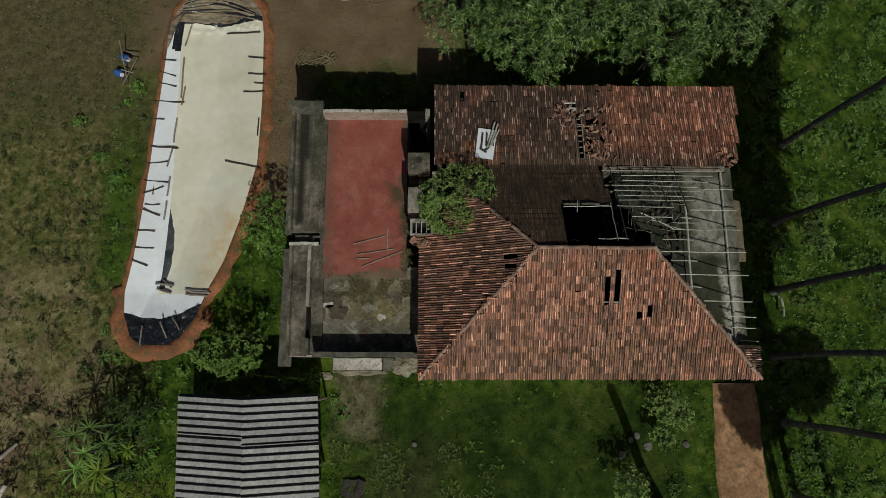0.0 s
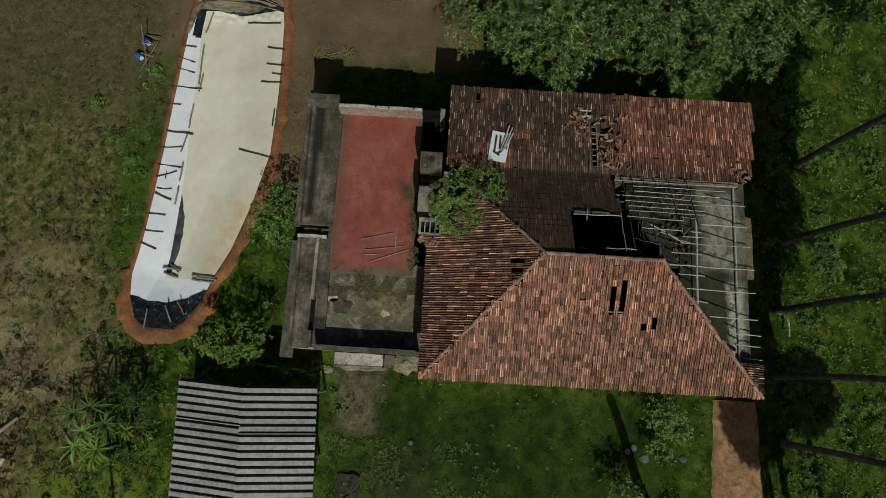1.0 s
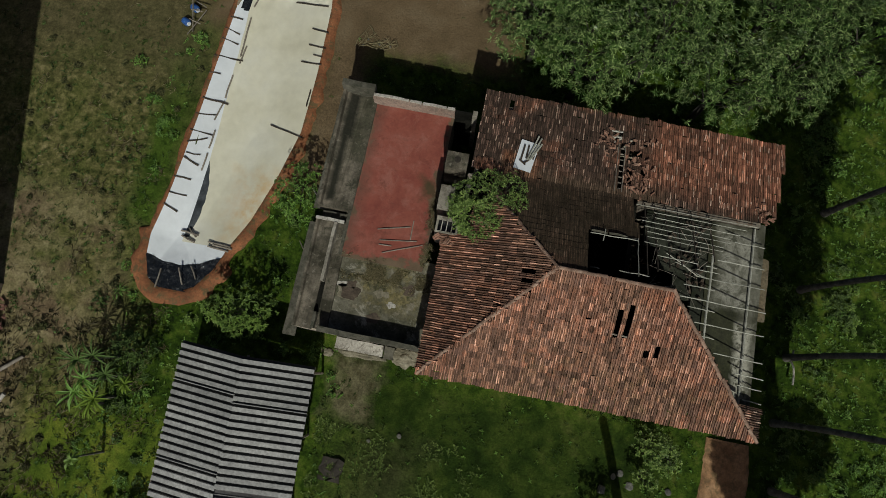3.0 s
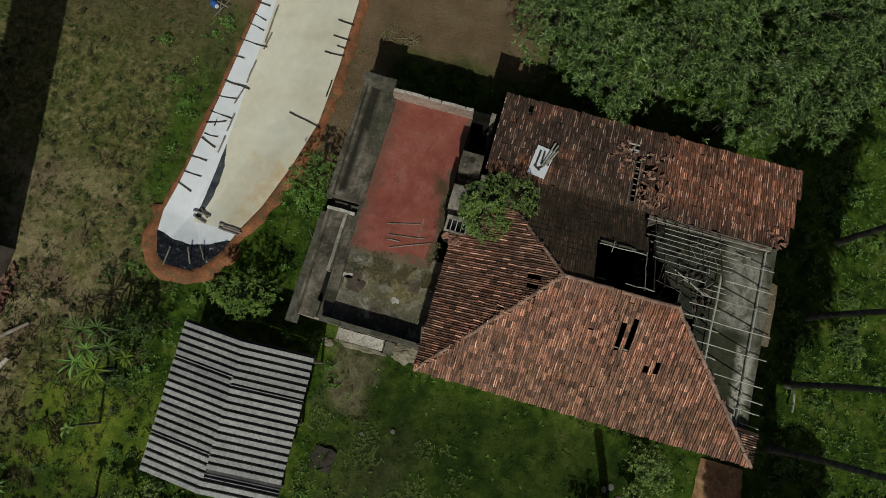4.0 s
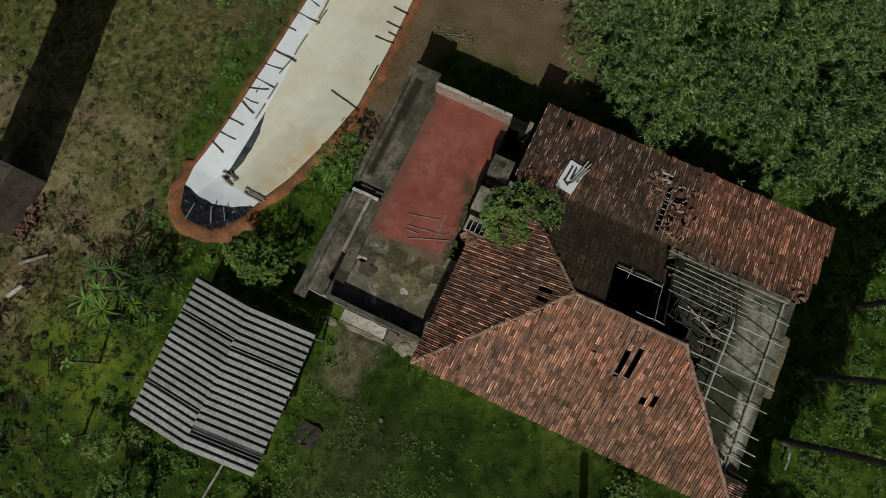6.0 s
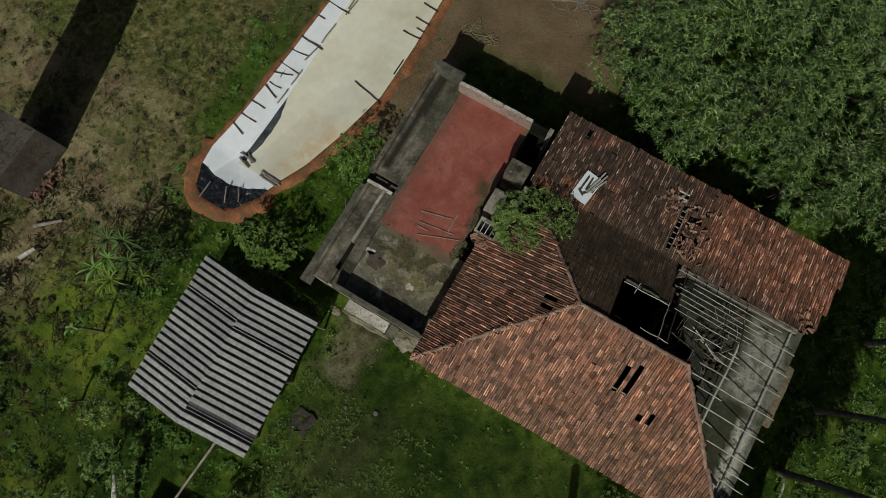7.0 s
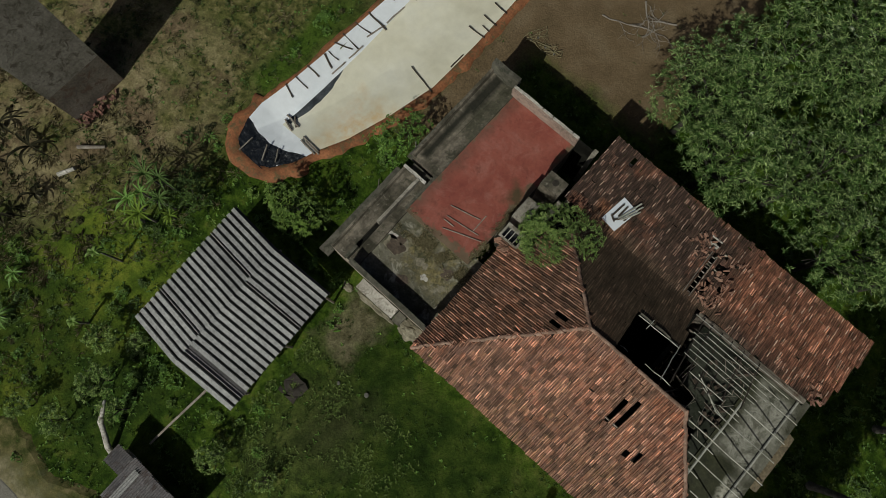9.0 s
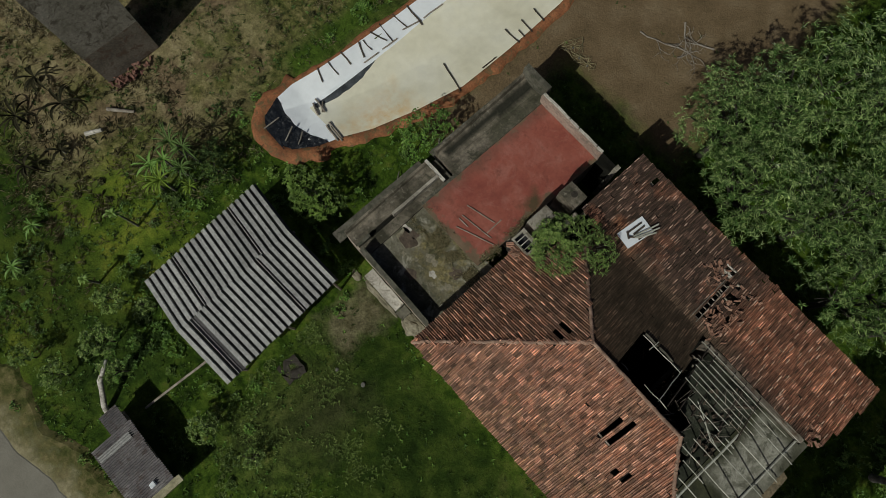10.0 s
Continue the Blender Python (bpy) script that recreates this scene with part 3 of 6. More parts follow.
def make_ground():
    ax = [-2500, -800, -250, -100, -60] + [-45 + 0.5 * i for i in range(181)] + [60, 100, 250, 800, 2500]
    n = len(ax)
    verts = [(x, y, ground_z(x, y) if abs(x) <= 45 and abs(y) <= 45 else 0.0) for y in ax for x in ax]
    faces = [(j * n + i, j * n + i + 1, j * n + n + i + 1, j * n + n + i) for j in range(n - 1) for i in range(n - 1)]
    single("ground", (verts, faces), M_GROUND, "grassy earth yard with bare brown soil patches", "ground", kind="structure", smooth=True)


make_ground()

# ---------------- pond ----------------
def make_pond():
    pond = thing("lined_pond", "long shallow pond lined with cream and white sheeting", "pond", (-12.7, 10, 0))
    # rows: black liner to the seam, white bank, then the floor; columns: white bank, bare fold, floor
    R0, R1, R2, R3, R4, C0, C1, C2 = 36, 52, 190, 198, 226, 26, 32, 96

    def along(u):
        end = 19.0 + 0.1 * (1 - u) + 0.07 * math.sin(u * 9) - 0.35 * max(0.0, 1 - u * 5)
        lap = end + 0.06 + 0.3 * u * u + 0.05 * math.sin(u * 17)
        seam = 2.75 - 0.35 * math.sin(u * math.pi) + 0.5 * u * u + 0.03 * math.sin(u * 23)
        return [1.15 + (seam - 1.15) * j / R0 for j in range(R0)] + [seam + (3.75 - seam) * j / (R1 - R0) for j in range(R1 - R0)] + \
               [3.75 + (end - 3.75) * j / (R2 - R1) for j in range(R2 - R1)] + [end + (lap - end) * j / (R3 - R2) for j in range(R3 - R2)] + \
               [lap + (20.5 - lap) * j / (R4 - R3) for j in range(R4 - R3 + 1)]

    def across(y):
        a, b = pond_rim(y)
        bank = 0.55 + 0.06 * (18 - y) + 0.05 * noise.noise(Vector((0.3, y * 0.9, 9)))
        bare = 0.0
        if 4.0 < y < 8.3:
            bare = 0.46 * (8.3 - y) / 1.6 if y > 6.7 else 0.46 - 0.2 * (6.7 - y) / 2.7
            bare *= 1 + 0.3 * noise.noise(Vector((0.7, y * 2.0, 3)))
        p, q = bank / (b - a), (bank + bare + 0.004) / (b - a)
        return [p * i / C0 for i in range(C0)] + [p + (q - p) * i / (C1 - C0) for i in range(C1 - C0)] + [q + (1 - q) * (1 - (1 - i / (C2 - C1)) ** 1.4) for i in range(C2 - C1 + 1)]

    verts = []
    plan = np.zeros((R4 + 1, C2 + 1, 2))
    for j in range(R4 + 1):
        for i in range(C2 + 1):
            y = 1.15
            for _ in range(2):
                u = across(y)[i]
                y = along(u)[j]
            a, b = pond_rim(y)
            x = a + (b - a) * u
            plan[j, i] = x, y
            west, east, south, north = (x - a) / 1.1, (b - x) / 2.6, (y - 1.15) / 2.7, (20.5 - y) / 1.6
            d = min(1.0, west, east, south, north)
            d = d * d * (3 - 2 * d) * 0.4 + d * 0.6
            z = 0.12 - 0.6 * d + 0.022 * noise.noise(Vector((x * 1.1, y * 1.1, 5))) + 0.012 * abs(noise.noise(Vector((x * 2.6, y * 1.2, 15))))
            if j < R0:
                z += 0.06 * noise.noise(Vector((x * 3.4, y * 3.4, 1))) + 0.13 * abs(noise.noise(Vector((x * 6.5, y * 4.0, 6))))
            elif y > 18.6:
                z += 0.07 * noise.noise(Vector((x * 3.4, y * 3.4, 1))) + 0.1 * abs(noise.noise(Vector((x * 1.5, y * 7.0 + 2 * math.sin(x), 8))))
            verts.append((x, y, z))
    n = C2 + 1
    groups = {"cream": [], "white": [], "black": [], "fold": [], "north": [], "tan": []}
    for j in range(R4):
        for i in range(C2):
            x, y = (plan[j, i] + plan[j + 1, i + 1]) / 2
            a, b = pond_rim(y)
            wob = 0.25 * noise.noise(Vector((x * 0.9, y * 0.6, 9)))
            if j < R0:
                key = "black"
            elif j >= R2:
                key = "north" if j < R3 else "tan"
            elif i < C0 or j < R1:
                key = "north" if y > 17.3 and C0 // 3 < i < C0 else "white"
            else:
                key = "fold" if i < C1 and 4.0 < y < 8.3 else "cream"
            groups[key].append((j * n + i, j * n + i + 1, j * n + n + i + 1, j * n + n + i))
    for key, name, m, label in (("cream", "floor_sheet", M_CREAM, "cream tarpaulin on the floor"), ("white", "bank_sheet", M_WHITE, "white sheet on the bank"),
                                ("black", "liner", M_BLACK, "creased black plastic liner"), ("fold", "liner", M_FOLD, "bare grey-black liner between the sheets"), ("north", "liner", M_BLACK, "black liner under the folded tarpaulin"), ("tan", "folded_sheet", M_TAN, "crumpled tan tarpaulin at the end")):
        used = sorted({i for f in groups[key] for i in f})
        at = {v: k for k, v in enumerate(used)}
        part(name, ([verts[i] for i in used], [tuple(at[i] for i in f) for f in groups[key]]), m, pond, label, smooth=True)
    for k in range(9):
        y0, top, lean = 19.25 + 0.1 * k, 19.45 + 0.13 * k, 0.1 * math.sin(k * 2.3)
        pts = [Vector((-14.45 + 0.03 * k + (4.5 - 0.05 * k) * i / 22, 0, 0)) for i in range(23)]
        for i, p in enumerate(pts):
            u = i / 22
            p.y = y0 - 0.1 + (top - y0 + 0.35) * math.sin(math.pi * (0.12 + 0.8 * u)) - (0.25 + 0.03 * k) * u + lean * math.sin(5 * u)
            a, b = pond_rim(min(p.y, 20.5))
            p.z = 0.12 + 0.05 * math.sin(9 * u + k) - 0.32 * min(1.0, max(0.0, (20.5 - p.y) / 1.6)) * min(1.0, (p.x - a) / 1.1, (b - p.x) / 1.5)
        part("fold", tube(pts, [0.03 + 0.035 * math.sin(math.pi * i / 22) for i in range(23)], 6), M_BLACK if k in (1, 4, 6) else M_TAN, pond, "", smooth=True)
    part("fold", tube([(-14.95, 17.4, 0.1), (-14.85, 18.0, 0.16), (-14.75, 18.6, 0.2), (-14.5, 19.1, 0.2), (-14.2, 19.5, 0.14)], [0.05, 0.13, 0.17, 0.14, 0.06], 9), M_TAN, pond, "rolled pale edge of the tarpaulin", smooth=True)
    # berm of dug soil round the rim
    ring, faces, k = [], [], 140
    loop = [(pond_rim(y)[0], y) for y in np.linspace(1.15, 20.5, 120)] + [(pond_rim(y)[1], y) for y in np.linspace(20.5, 1.15, 120)]
    cx, cy = -12.6, 10.5
    prof = ((-0.08, 0.06), (0.12, 0.16), (0.45, 0.17), (0.85, 0.08), (1.15, -0.12))
    for i, (x, y) in enumerate(loop):
        px, py = loop[i - 1]
        qx, qy = loop[(i + 1) % len(loop)]
        t = Vector((qx - px, qy - py)).normalized()
        out = Vector((-t.y, t.x))
        if out.dot(Vector((x - cx, y - cy))) < 0:
            out = -out
        wide = 1.0 + 0.45 * noise.noise(Vector((x * 0.5, y * 0.5, 2))) + 0.4 * noise.noise(Vector((x * 1.6, y * 1.6, 7)))
        wide *= 0.4 if y > 4 and x < -13 else 1.0
        wide *= 0.5 if x > -12.3 and y > 3 else 0.78
        for d, z in prof:
            ring.append((x + out.x * d * wide, y + out.y * d * wide, z + 0.05 * noise.noise(Vector((x * 2, y * 2, d * 9))) if d > 0 else z))
    m = len(prof)
    for i in range(len(loop)):
        j = (i + 1) % len(loop)
        faces += [(i * m + k, i * m + k + 1, j * m + k + 1, j * m + k) for k in range(m - 1)]
    single("soil_berm", (ring, faces), M_ORANGE, "low berm of orange laterite soil round the pond", "soil bank", kind="structure", smooth=True)


make_pond()


# ---------------- house ----------------
RIDGE_Z, EAVE_Z, RIDGE_Y = 5.5, 3.0, 5.04
RL, RR = 4.25, 9.15
WEST, EAST, SOUTH = -0.88, 14.5, -0.45
KINK_Y, KINK_Z, REAR_Y, REAR_Z = 9.55, 3.15, 13.95, 2.5
TW, TL = 0.212, 0.318


def tile_shape(relief=1.0):
    """One interlocking clay tile: a tall joint rib, a pan, a lower middle rib; the lower end has its thickness. Returns verts, faces, material slots."""
    prof = ((0.0, 0.004), (0.005, 0.06), (0.03, 0.074), (0.055, 0.06), (0.061, 0.006), (0.098, 0.002), (0.106, 0.036), (0.142, 0.036), (0.15, 0.002), (0.2135, 0.004))
    prof = [(x, z * relief) for x, z in prof]
    n = len(prof)
    v = [(x, 0.0, z) for x, z in prof] + [(x, 0.36, z + 0.0084 + 0.0196 * relief) for x, z in prof] + [(x, 0.355, z - 0.006) for x, z in prof]
    f = [(i, i + 1, n + i + 1, n + i) for i in range(n - 1)] + [(n + i, n + i + 1, 2 * n + i + 1, 2 * n + i) for i in range(n - 1)]
    return v, f, [(3, 2, 2, 3, 1, 3, 3, 3, 1)[i % (n - 1)] for i in range(len(f))]


TILE_V, TILE_F, TILE_S = tile_shape()


class Slope:
    """A roof plane: origin at its top, u along the ridge, d down the slope."""

    def __init__(self, origin, u, down):
        self.o, self.u, self.d = Vector(origin), Vector(u).normalized(), Vector(down).normalized()
        self.n = self.u.cross(self.d).normalized()
        if self.n.z < 0:
            self.n = -self.n

    def at(self, a, s, h=0.0):
        return self.o + self.u * a + self.d * s + self.n * h

    def matrix(self, a, s, h=0.0, turn=0.0):
        m = Matrix((self.u, self.d, self.n)).transposed().to_4x4()
        m.translation = self.at(a, s, h)
        return m @ Matrix.Rotation(turn, 4, "Z")


def lay_tiles(slope, a0, a1, length, keep, parent, joined_mat, single_mat, singles, seed, slip=0.04, name="roof_slope", label="", relief=1.0):
    """Rows of tiles. singles(a, s): whether a tile is an object of its own."""
    rnd = random.Random(seed)
    rows = int(length / TL)
    shape = tile_shape(relief)[0]
    points = np.array(shape)
    spots = []
    for r in range(rows, -1, -1):
        s = length - 0.365 - (rows - r) * TL
        for c in range(int((a1 - a0) / TW) + 1):
            a = a0 + c * TW
            if not keep(a + TW / 2, s + 0.18):
                continue
            loose = 0.25 if relief < 0.2 else 1.0
            da, ds, turn = rnd.uniform(-0.009, 0.009) * loose, rnd.uniform(-0.03, 0.03) * loose, rnd.gauss(0, 0.022) * loose
            if rnd.random() < slip:
                ds += rnd.uniform(0.02, 0.09)
                turn += rnd.gauss(0, 0.07)
            sag = 0.035 * noise.noise(Vector((a * 0.45, s * 0.6, seed)))
            spots.append((a, s, slope.matrix(a + da, s + ds, 0.02 + sag, turn)))
    verts, faces = [], []
    own = []
    for a, s, m in spots:
        if singles(a, s) and len(own) < 150:
            own.append(m)
            continue
        mm = np.array(m)
        k = len(verts)
        verts += (points @ mm[:3, :3].T + mm[:3, 3]).tolist()
        faces += [tuple(i + k for i in f) for f in TILE_F]
    ob = part(name, (verts, faces, TILE_S * (len(faces) // len(TILE_F))), joined_mat, parent, label)
    tagged(ob, kind="stuff")
    me = mesh_of("tile", shape, TILE_F, single_mat, slots=TILE_S)
    PENDING.append((me, own, ob))
    return ob


PENDING = []
RAISED = []      # things raised together with the house
# scale about the camera's start: higher, longer shadow, same outline from there
RAISE_IN_VIEW = Matrix.Translation((0, 0, 30)) @ Matrix.Scale(0.93, 4) @ Matrix.Translation((0, 0, -30))
house = thing("tiled_house", "old hipped house with broken clay tile roof, part stripped", "house", (7, 6, 0))

SF = Slope((0, RIDGE_Y, RIDGE_Z), (1, 0, 0), (0, SOUTH - RIDGE_Y, EAVE_Z - RIDGE_Z))
SW = Slope((RL, 0, RIDGE_Z), (0, 1, 0), (WEST - RL, 0, EAVE_Z - RIDGE_Z))
SE = Slope((RR, 0, RIDGE_Z), (0, 1, 0), (EAST - RR, 0, EAVE_Z - RIDGE_Z))
SN = Slope((0, RIDGE_Y, RIDGE_Z), (1, 0, 0), (0, KINK_Y - RIDGE_Y, KINK_Z - RIDGE_Z))
SX = Slope((0, KINK_Y, KINK_Z), (1, 0, 0), (0, REAR_Y - KINK_Y, REAR_Z - KINK_Z))
LF = math.hypot(RIDGE_Y - SOUTH, RIDGE_Z - EAVE_Z)
LW = math.hypot(RL - WEST, RIDGE_Z - EAVE_Z)
LE = math.hypot(EAST - RR, RIDGE_Z - EAVE_Z)
LN = math.hypot(KINK_Y - RIDGE_Y, RIDGE_Z - KINK_Z)
LX = math.hypot(REAR_Y - KINK_Y, KINK_Z - REAR_Z)


def within(v, a, b):
    return a < v < b


def keep_front(x, s):
    t = s / LF
    y = RIDGE_Y + (SOUTH - RIDGE_Y) * t
    if not RL + (WEST - RL) * t - 0.07 < x < RR + (EAST - RR) * t + 0.07:
        return False
    hole = (within(x, 7.2, 7.4) and within(y, 2.9, 3.85)) or (within(x, 7.6, 7.8) and within(y, 2.9, 4.1)) or \
           (within(x, 8.68, 8.85) and within(y, 2.15, 2.5)) or (within(x, 9.1, 9.28) and within(y, 2.1, 2.7)) or (within(x, 4.45, 4.6) and within(y, 2.1, 2.3))
    return not hole


def keep_west(y, s):
    t = s / LW
    x = RL + (WEST - RL) * t
    if not RIDGE_Y + (SOUTH - RIDGE_Y) * t - 0.07 < y < RIDGE_Y + 5.1 * t:
        return False
    if y > 6.1 and x < 0.25 or y > 7.9:
        return False
    return not (within(x, 2.75, 3.3) and (within(y, 4.18, 4.38) or within(y, 4.6, 4.8)))


def ragged(v, seed, amp=0.2):
    return amp * noise.noise(Vector((v * 1.7, seed, 0.3)))


def keep_north(x, s):
    t = s / LN
    y = RIDGE_Y + (KINK_Y - RIDGE_Y) * t
    if x < RL - (y - RIDGE_Y) * 0.985 + 0.02 or x > 7.75 + ragged(y, 3):
        return False
    if within(x, 5.6, 7.9) and y < 7.25:
        return False
    if x < 0.9 and y > 8.5 and x < 0.9 - (y - 8.5) * 0.2:
        return False
    return True


def keep_rear(x, s):
    t = s / LX
    y = KINK_Y + (REAR_Y - KINK_Y) * t
    if x < -0.2 or x > 14.35 + 0.6 * t:
        return False
    if within(x, 6.3, 6.78) and within(y, 12.25, 13.0):
        return False
    if within(x, 6.72, 6.98) and within(y, 9.75, 12.3):
        return False
    if within(x, 7.0, 8.0 + ragged(y, 5, 0.5)) and within(y, 9.7, 12.6) and noise.noise(Vector((x * 2.5, y * 2.5, 1))) > 0.2:
        return False
    if within(x, 1.0, 1.25) and within(y, 13.1, 13.6):
        return False
    if x > 14.05 and y < 10.0 + ragged(x, 2, 0.4):
        return False
    return True


front = lay_tiles(SF, WEST, EAST, LF, keep_front, house, M_TILE_J, M_TILE, lambda a, s: 5.2 < a < 9.0 and 1.2 < s < 5.0, 1,
                  label="sunlit slope of worn orange-brown clay tiles")
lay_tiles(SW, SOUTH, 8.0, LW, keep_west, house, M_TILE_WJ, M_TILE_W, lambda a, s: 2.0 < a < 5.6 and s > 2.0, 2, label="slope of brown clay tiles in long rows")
lay_tiles(SN, 0.0, 8.2, LN, keep_north, house, M_TILE_OLD_J, M_TILE_OLD, lambda a, s: False, 3, label="dark brown clay tile slope", relief=0.1)
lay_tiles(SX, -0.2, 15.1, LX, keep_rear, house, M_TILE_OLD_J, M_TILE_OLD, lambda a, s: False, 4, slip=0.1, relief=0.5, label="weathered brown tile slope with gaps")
lay_tiles(SE, SOUTH, 1.3, LE, lambda y, s: y > SOUTH + 0.1 + (LE - s) * 0.95 and s > LE - 1.2 and y < 1.0, house, M_TILE_OLD_J, M_TILE_OLD, lambda a, s: False, 5, slip=0.3,
          label="last grey tiles left at the corner")


def caps(a, b, name="ridge_cap", r=0.085, seed=0):
    """A line of overlapping half-round ridge tiles, each a piece of its own."""
    a, b = Vector(a), Vector(b)
    n = max(2, int((b - a).length / 0.38))
    d = (b - a) / n
    u = d.cross(Vector((0, 0, 1))).normalized()
    w = u.cross(d).normalized()
    rnd = random.Random(seed)
    for i in range(n):
        if rnd.random() < 0.04:
            continue
        o = a + d * i + Vector((rnd.uniform(-1, 1), rnd.uniform(-1, 1), rnd.uniform(-0.5, 1))) * 0.028
        verts = []
        for t, rr in ((0.0, r * 0.9), (1.12, r)):
            for k in range(7):
                ang = math.pi * k / 6
                verts.append(o + d * t + u * rr * math.cos(ang) + w * (rr * math.sin(ang) * 0.8 - 0.02))
        faces = [(k, k + 1, 8 + k, 7 + k) for k in range(6)] + [tuple(7 + k for k in range(7))]
        part(name, (verts, faces), M_CAP, house)


up = Vector((0, 0, 0.07))
caps(Vector((RL, RIDGE_Y, RIDGE_Z)) + up, Vector((RR, RIDGE_Y, RIDGE_Z)) + up, seed=1)
caps(Vector((WEST, SOUTH, EAVE_Z)) + up, Vector((RL, RIDGE_Y, RIDGE_Z)) + up, "hip_cap", 0.085, 2)
caps(Vector((EAST, SOUTH, EAVE_Z)) + up, Vector((RR, RIDGE_Y, RIDGE_Z)) + up, "hip_cap", 0.085, 3)
caps(Vector((0.9, RIDGE_Y + 3.4, KINK_Z + 0.47)) + up, Vector((RL, RIDGE_Y, RIDGE_Z)) + up, "hip_cap", 0.085, 4)

for hx, hy0, hy1 in ((7.08, 2.8, 3.9), (7.49, 2.8, 4.2), (7.9, 2.8, 4.15)):
    s0, s1 = ((RIDGE_Y - hy) / (RIDGE_Y - SOUTH) * LF for hy in (hy1, hy0))
    part("batten", bar(SF.at(hx, s0, 0.03), SF.at(hx + 0.02, s1, 0.03), 0.024, 5, bow=0.02, seed=int(hx * 10)), M_WOOD, house, "grey lath bared by missing tiles")
for hx, hy in ((7.29, 2.86), (7.7, 2.86)):
    s0 = (RIDGE_Y - hy) / (RIDGE_Y - SOUTH) * LF
    part("batten", bar(SF.at(hx - 0.16, s0, 0.04), SF.at(hx + 0.16, s0 + 0.01, 0.04), 0.035, 5), M_WOOD, house, "grey lath bared by missing tiles")

# walls with real thickness
FOOT = -2.3
WALLS = ((-0.3, 14.2, 0.25, 0.5, FOOT, 2.95), (-0.3, -0.05, 0.5, 9.3, FOOT, 2.95), (13.8, 14.05, 9.6, 13.3, FOOT, 2.3), (-0.05, 13.8, 13.05, 13.3, FOOT, 2.4),
         (-0.05, 9.6, 4.9, 5.12, FOOT, 3.3), (4.2, 4.42, 0.5, 4.9, FOOT, 3.0), (9.4, 9.62, 0.5, 4.9, FOOT, 3.0), (-0.05, 7.72, 9.25, 9.45, FOOT, 2.7),
         (5.45, 5.62, 5.12, 9.25, FOOT, 3.3), (7.72, 7.9, 5.12, 9.25, FOOT, 3.0), (-0.05, 0.15, 9.45, 13.05, FOOT, 2.45))
# Walls behind the ridge are coloured near black for the room's shade.
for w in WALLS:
    part("wall", slab(w, rough=0.012), M_SHADE_BLACK if w[2] > 4.5 and w[3] < 9.5 else M_WALL, house)
part("wall", slab((13.9, 14.2, 0.5, 9.6, FOOT, 2.7), rough=0.025), M_SCREED, house, "stained outer wall, bare to the sky")
part("ledge", slab((14.2, 14.55, 4.95, 7.95, 2.5, 2.64), rough=0.09), M_TAN_LEDGE, house, "dusty tan ledge outside the wall")
part("wall", slab((7.92, 13.78, 9.34, 9.54, FOOT, 3.02), rough=0.03), M_MUD, house, "brown wall head under the rear roof")
part("ceiling_slab", slab((11.6, 13.9, 0.8, 9.3, 2.6, 2.76), rough=0.02), M_SCREED, house, "stained flat concrete ceiling open to the sky")
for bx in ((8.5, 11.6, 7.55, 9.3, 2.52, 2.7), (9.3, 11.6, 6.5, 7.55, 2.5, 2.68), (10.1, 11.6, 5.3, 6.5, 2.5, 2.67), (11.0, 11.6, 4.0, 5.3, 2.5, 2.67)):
    part("ceiling_slab", slab(bx, rough=0.07), M_RUIN, house, "very dark greenish ceiling slab with broken edge")
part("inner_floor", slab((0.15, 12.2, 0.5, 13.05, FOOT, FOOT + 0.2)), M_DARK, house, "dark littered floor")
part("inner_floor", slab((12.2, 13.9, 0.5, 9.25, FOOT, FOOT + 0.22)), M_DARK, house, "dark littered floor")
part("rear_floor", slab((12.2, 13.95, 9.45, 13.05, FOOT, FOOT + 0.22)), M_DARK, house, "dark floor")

# bare timbers of the stripped slope
EAST_FALL = (RIDGE_Z - EAVE_Z) / (EAST - RR)


def east(x):
    return 2.88 + (13.8 - x) * EAST_FALL


def north(y):
    return RIDGE_Z - (y - RIDGE_Y) * (RIDGE_Z - KINK_Z) / (KINK_Y - RIDGE_Y)


# y, inner end, outer end, all at mid height of the slope
RAFTERS = ((1.24, 13.4, 14.4), (1.82, 13.1, 14.35), (2.3, 12.95, 14.4), (3.0, 11.95, 14.3), (3.64, 11.3, 12.1), (4.2, 10.95, 14.25), (4.85, 10.6, 12.0), (5.25, 10.2, 14.25), (5.82, 10.3, 11.9), (6.3, 10.75, 14.1), (6.85, 11.2, 11.9),
           (7.22, 11.7, 14.0), (8.22, 12.4, 13.95))
for i, (y, x0, x1) in enumerate(RAFTERS):
    ka, kb = (30 - east(x0)) / 26.4, (30 - east(x1)) / 26.4
    part("rafter", bar((x0 * ka, y * ka, east(x0)), (x1 * kb - 0.25, (y - 0.06) * kb, east(x1 - 0.25)), 0.024, 6, bow=0.05, seed=i), M_BATTEN, house)
part("purlin", bar((11.27, 2.95, east(11.27) - 0.07), (11.3, 7.3, east(11.3) - 0.07), 0.05, 6, bow=0.06, seed=40), M_BATTEN, house)
part("wall_plate", bar((13.62, 0.7, 2.84), (13.62, 9.3, 2.84), 0.055, 6, bow=0.03, seed=41), M_BATTEN, house)
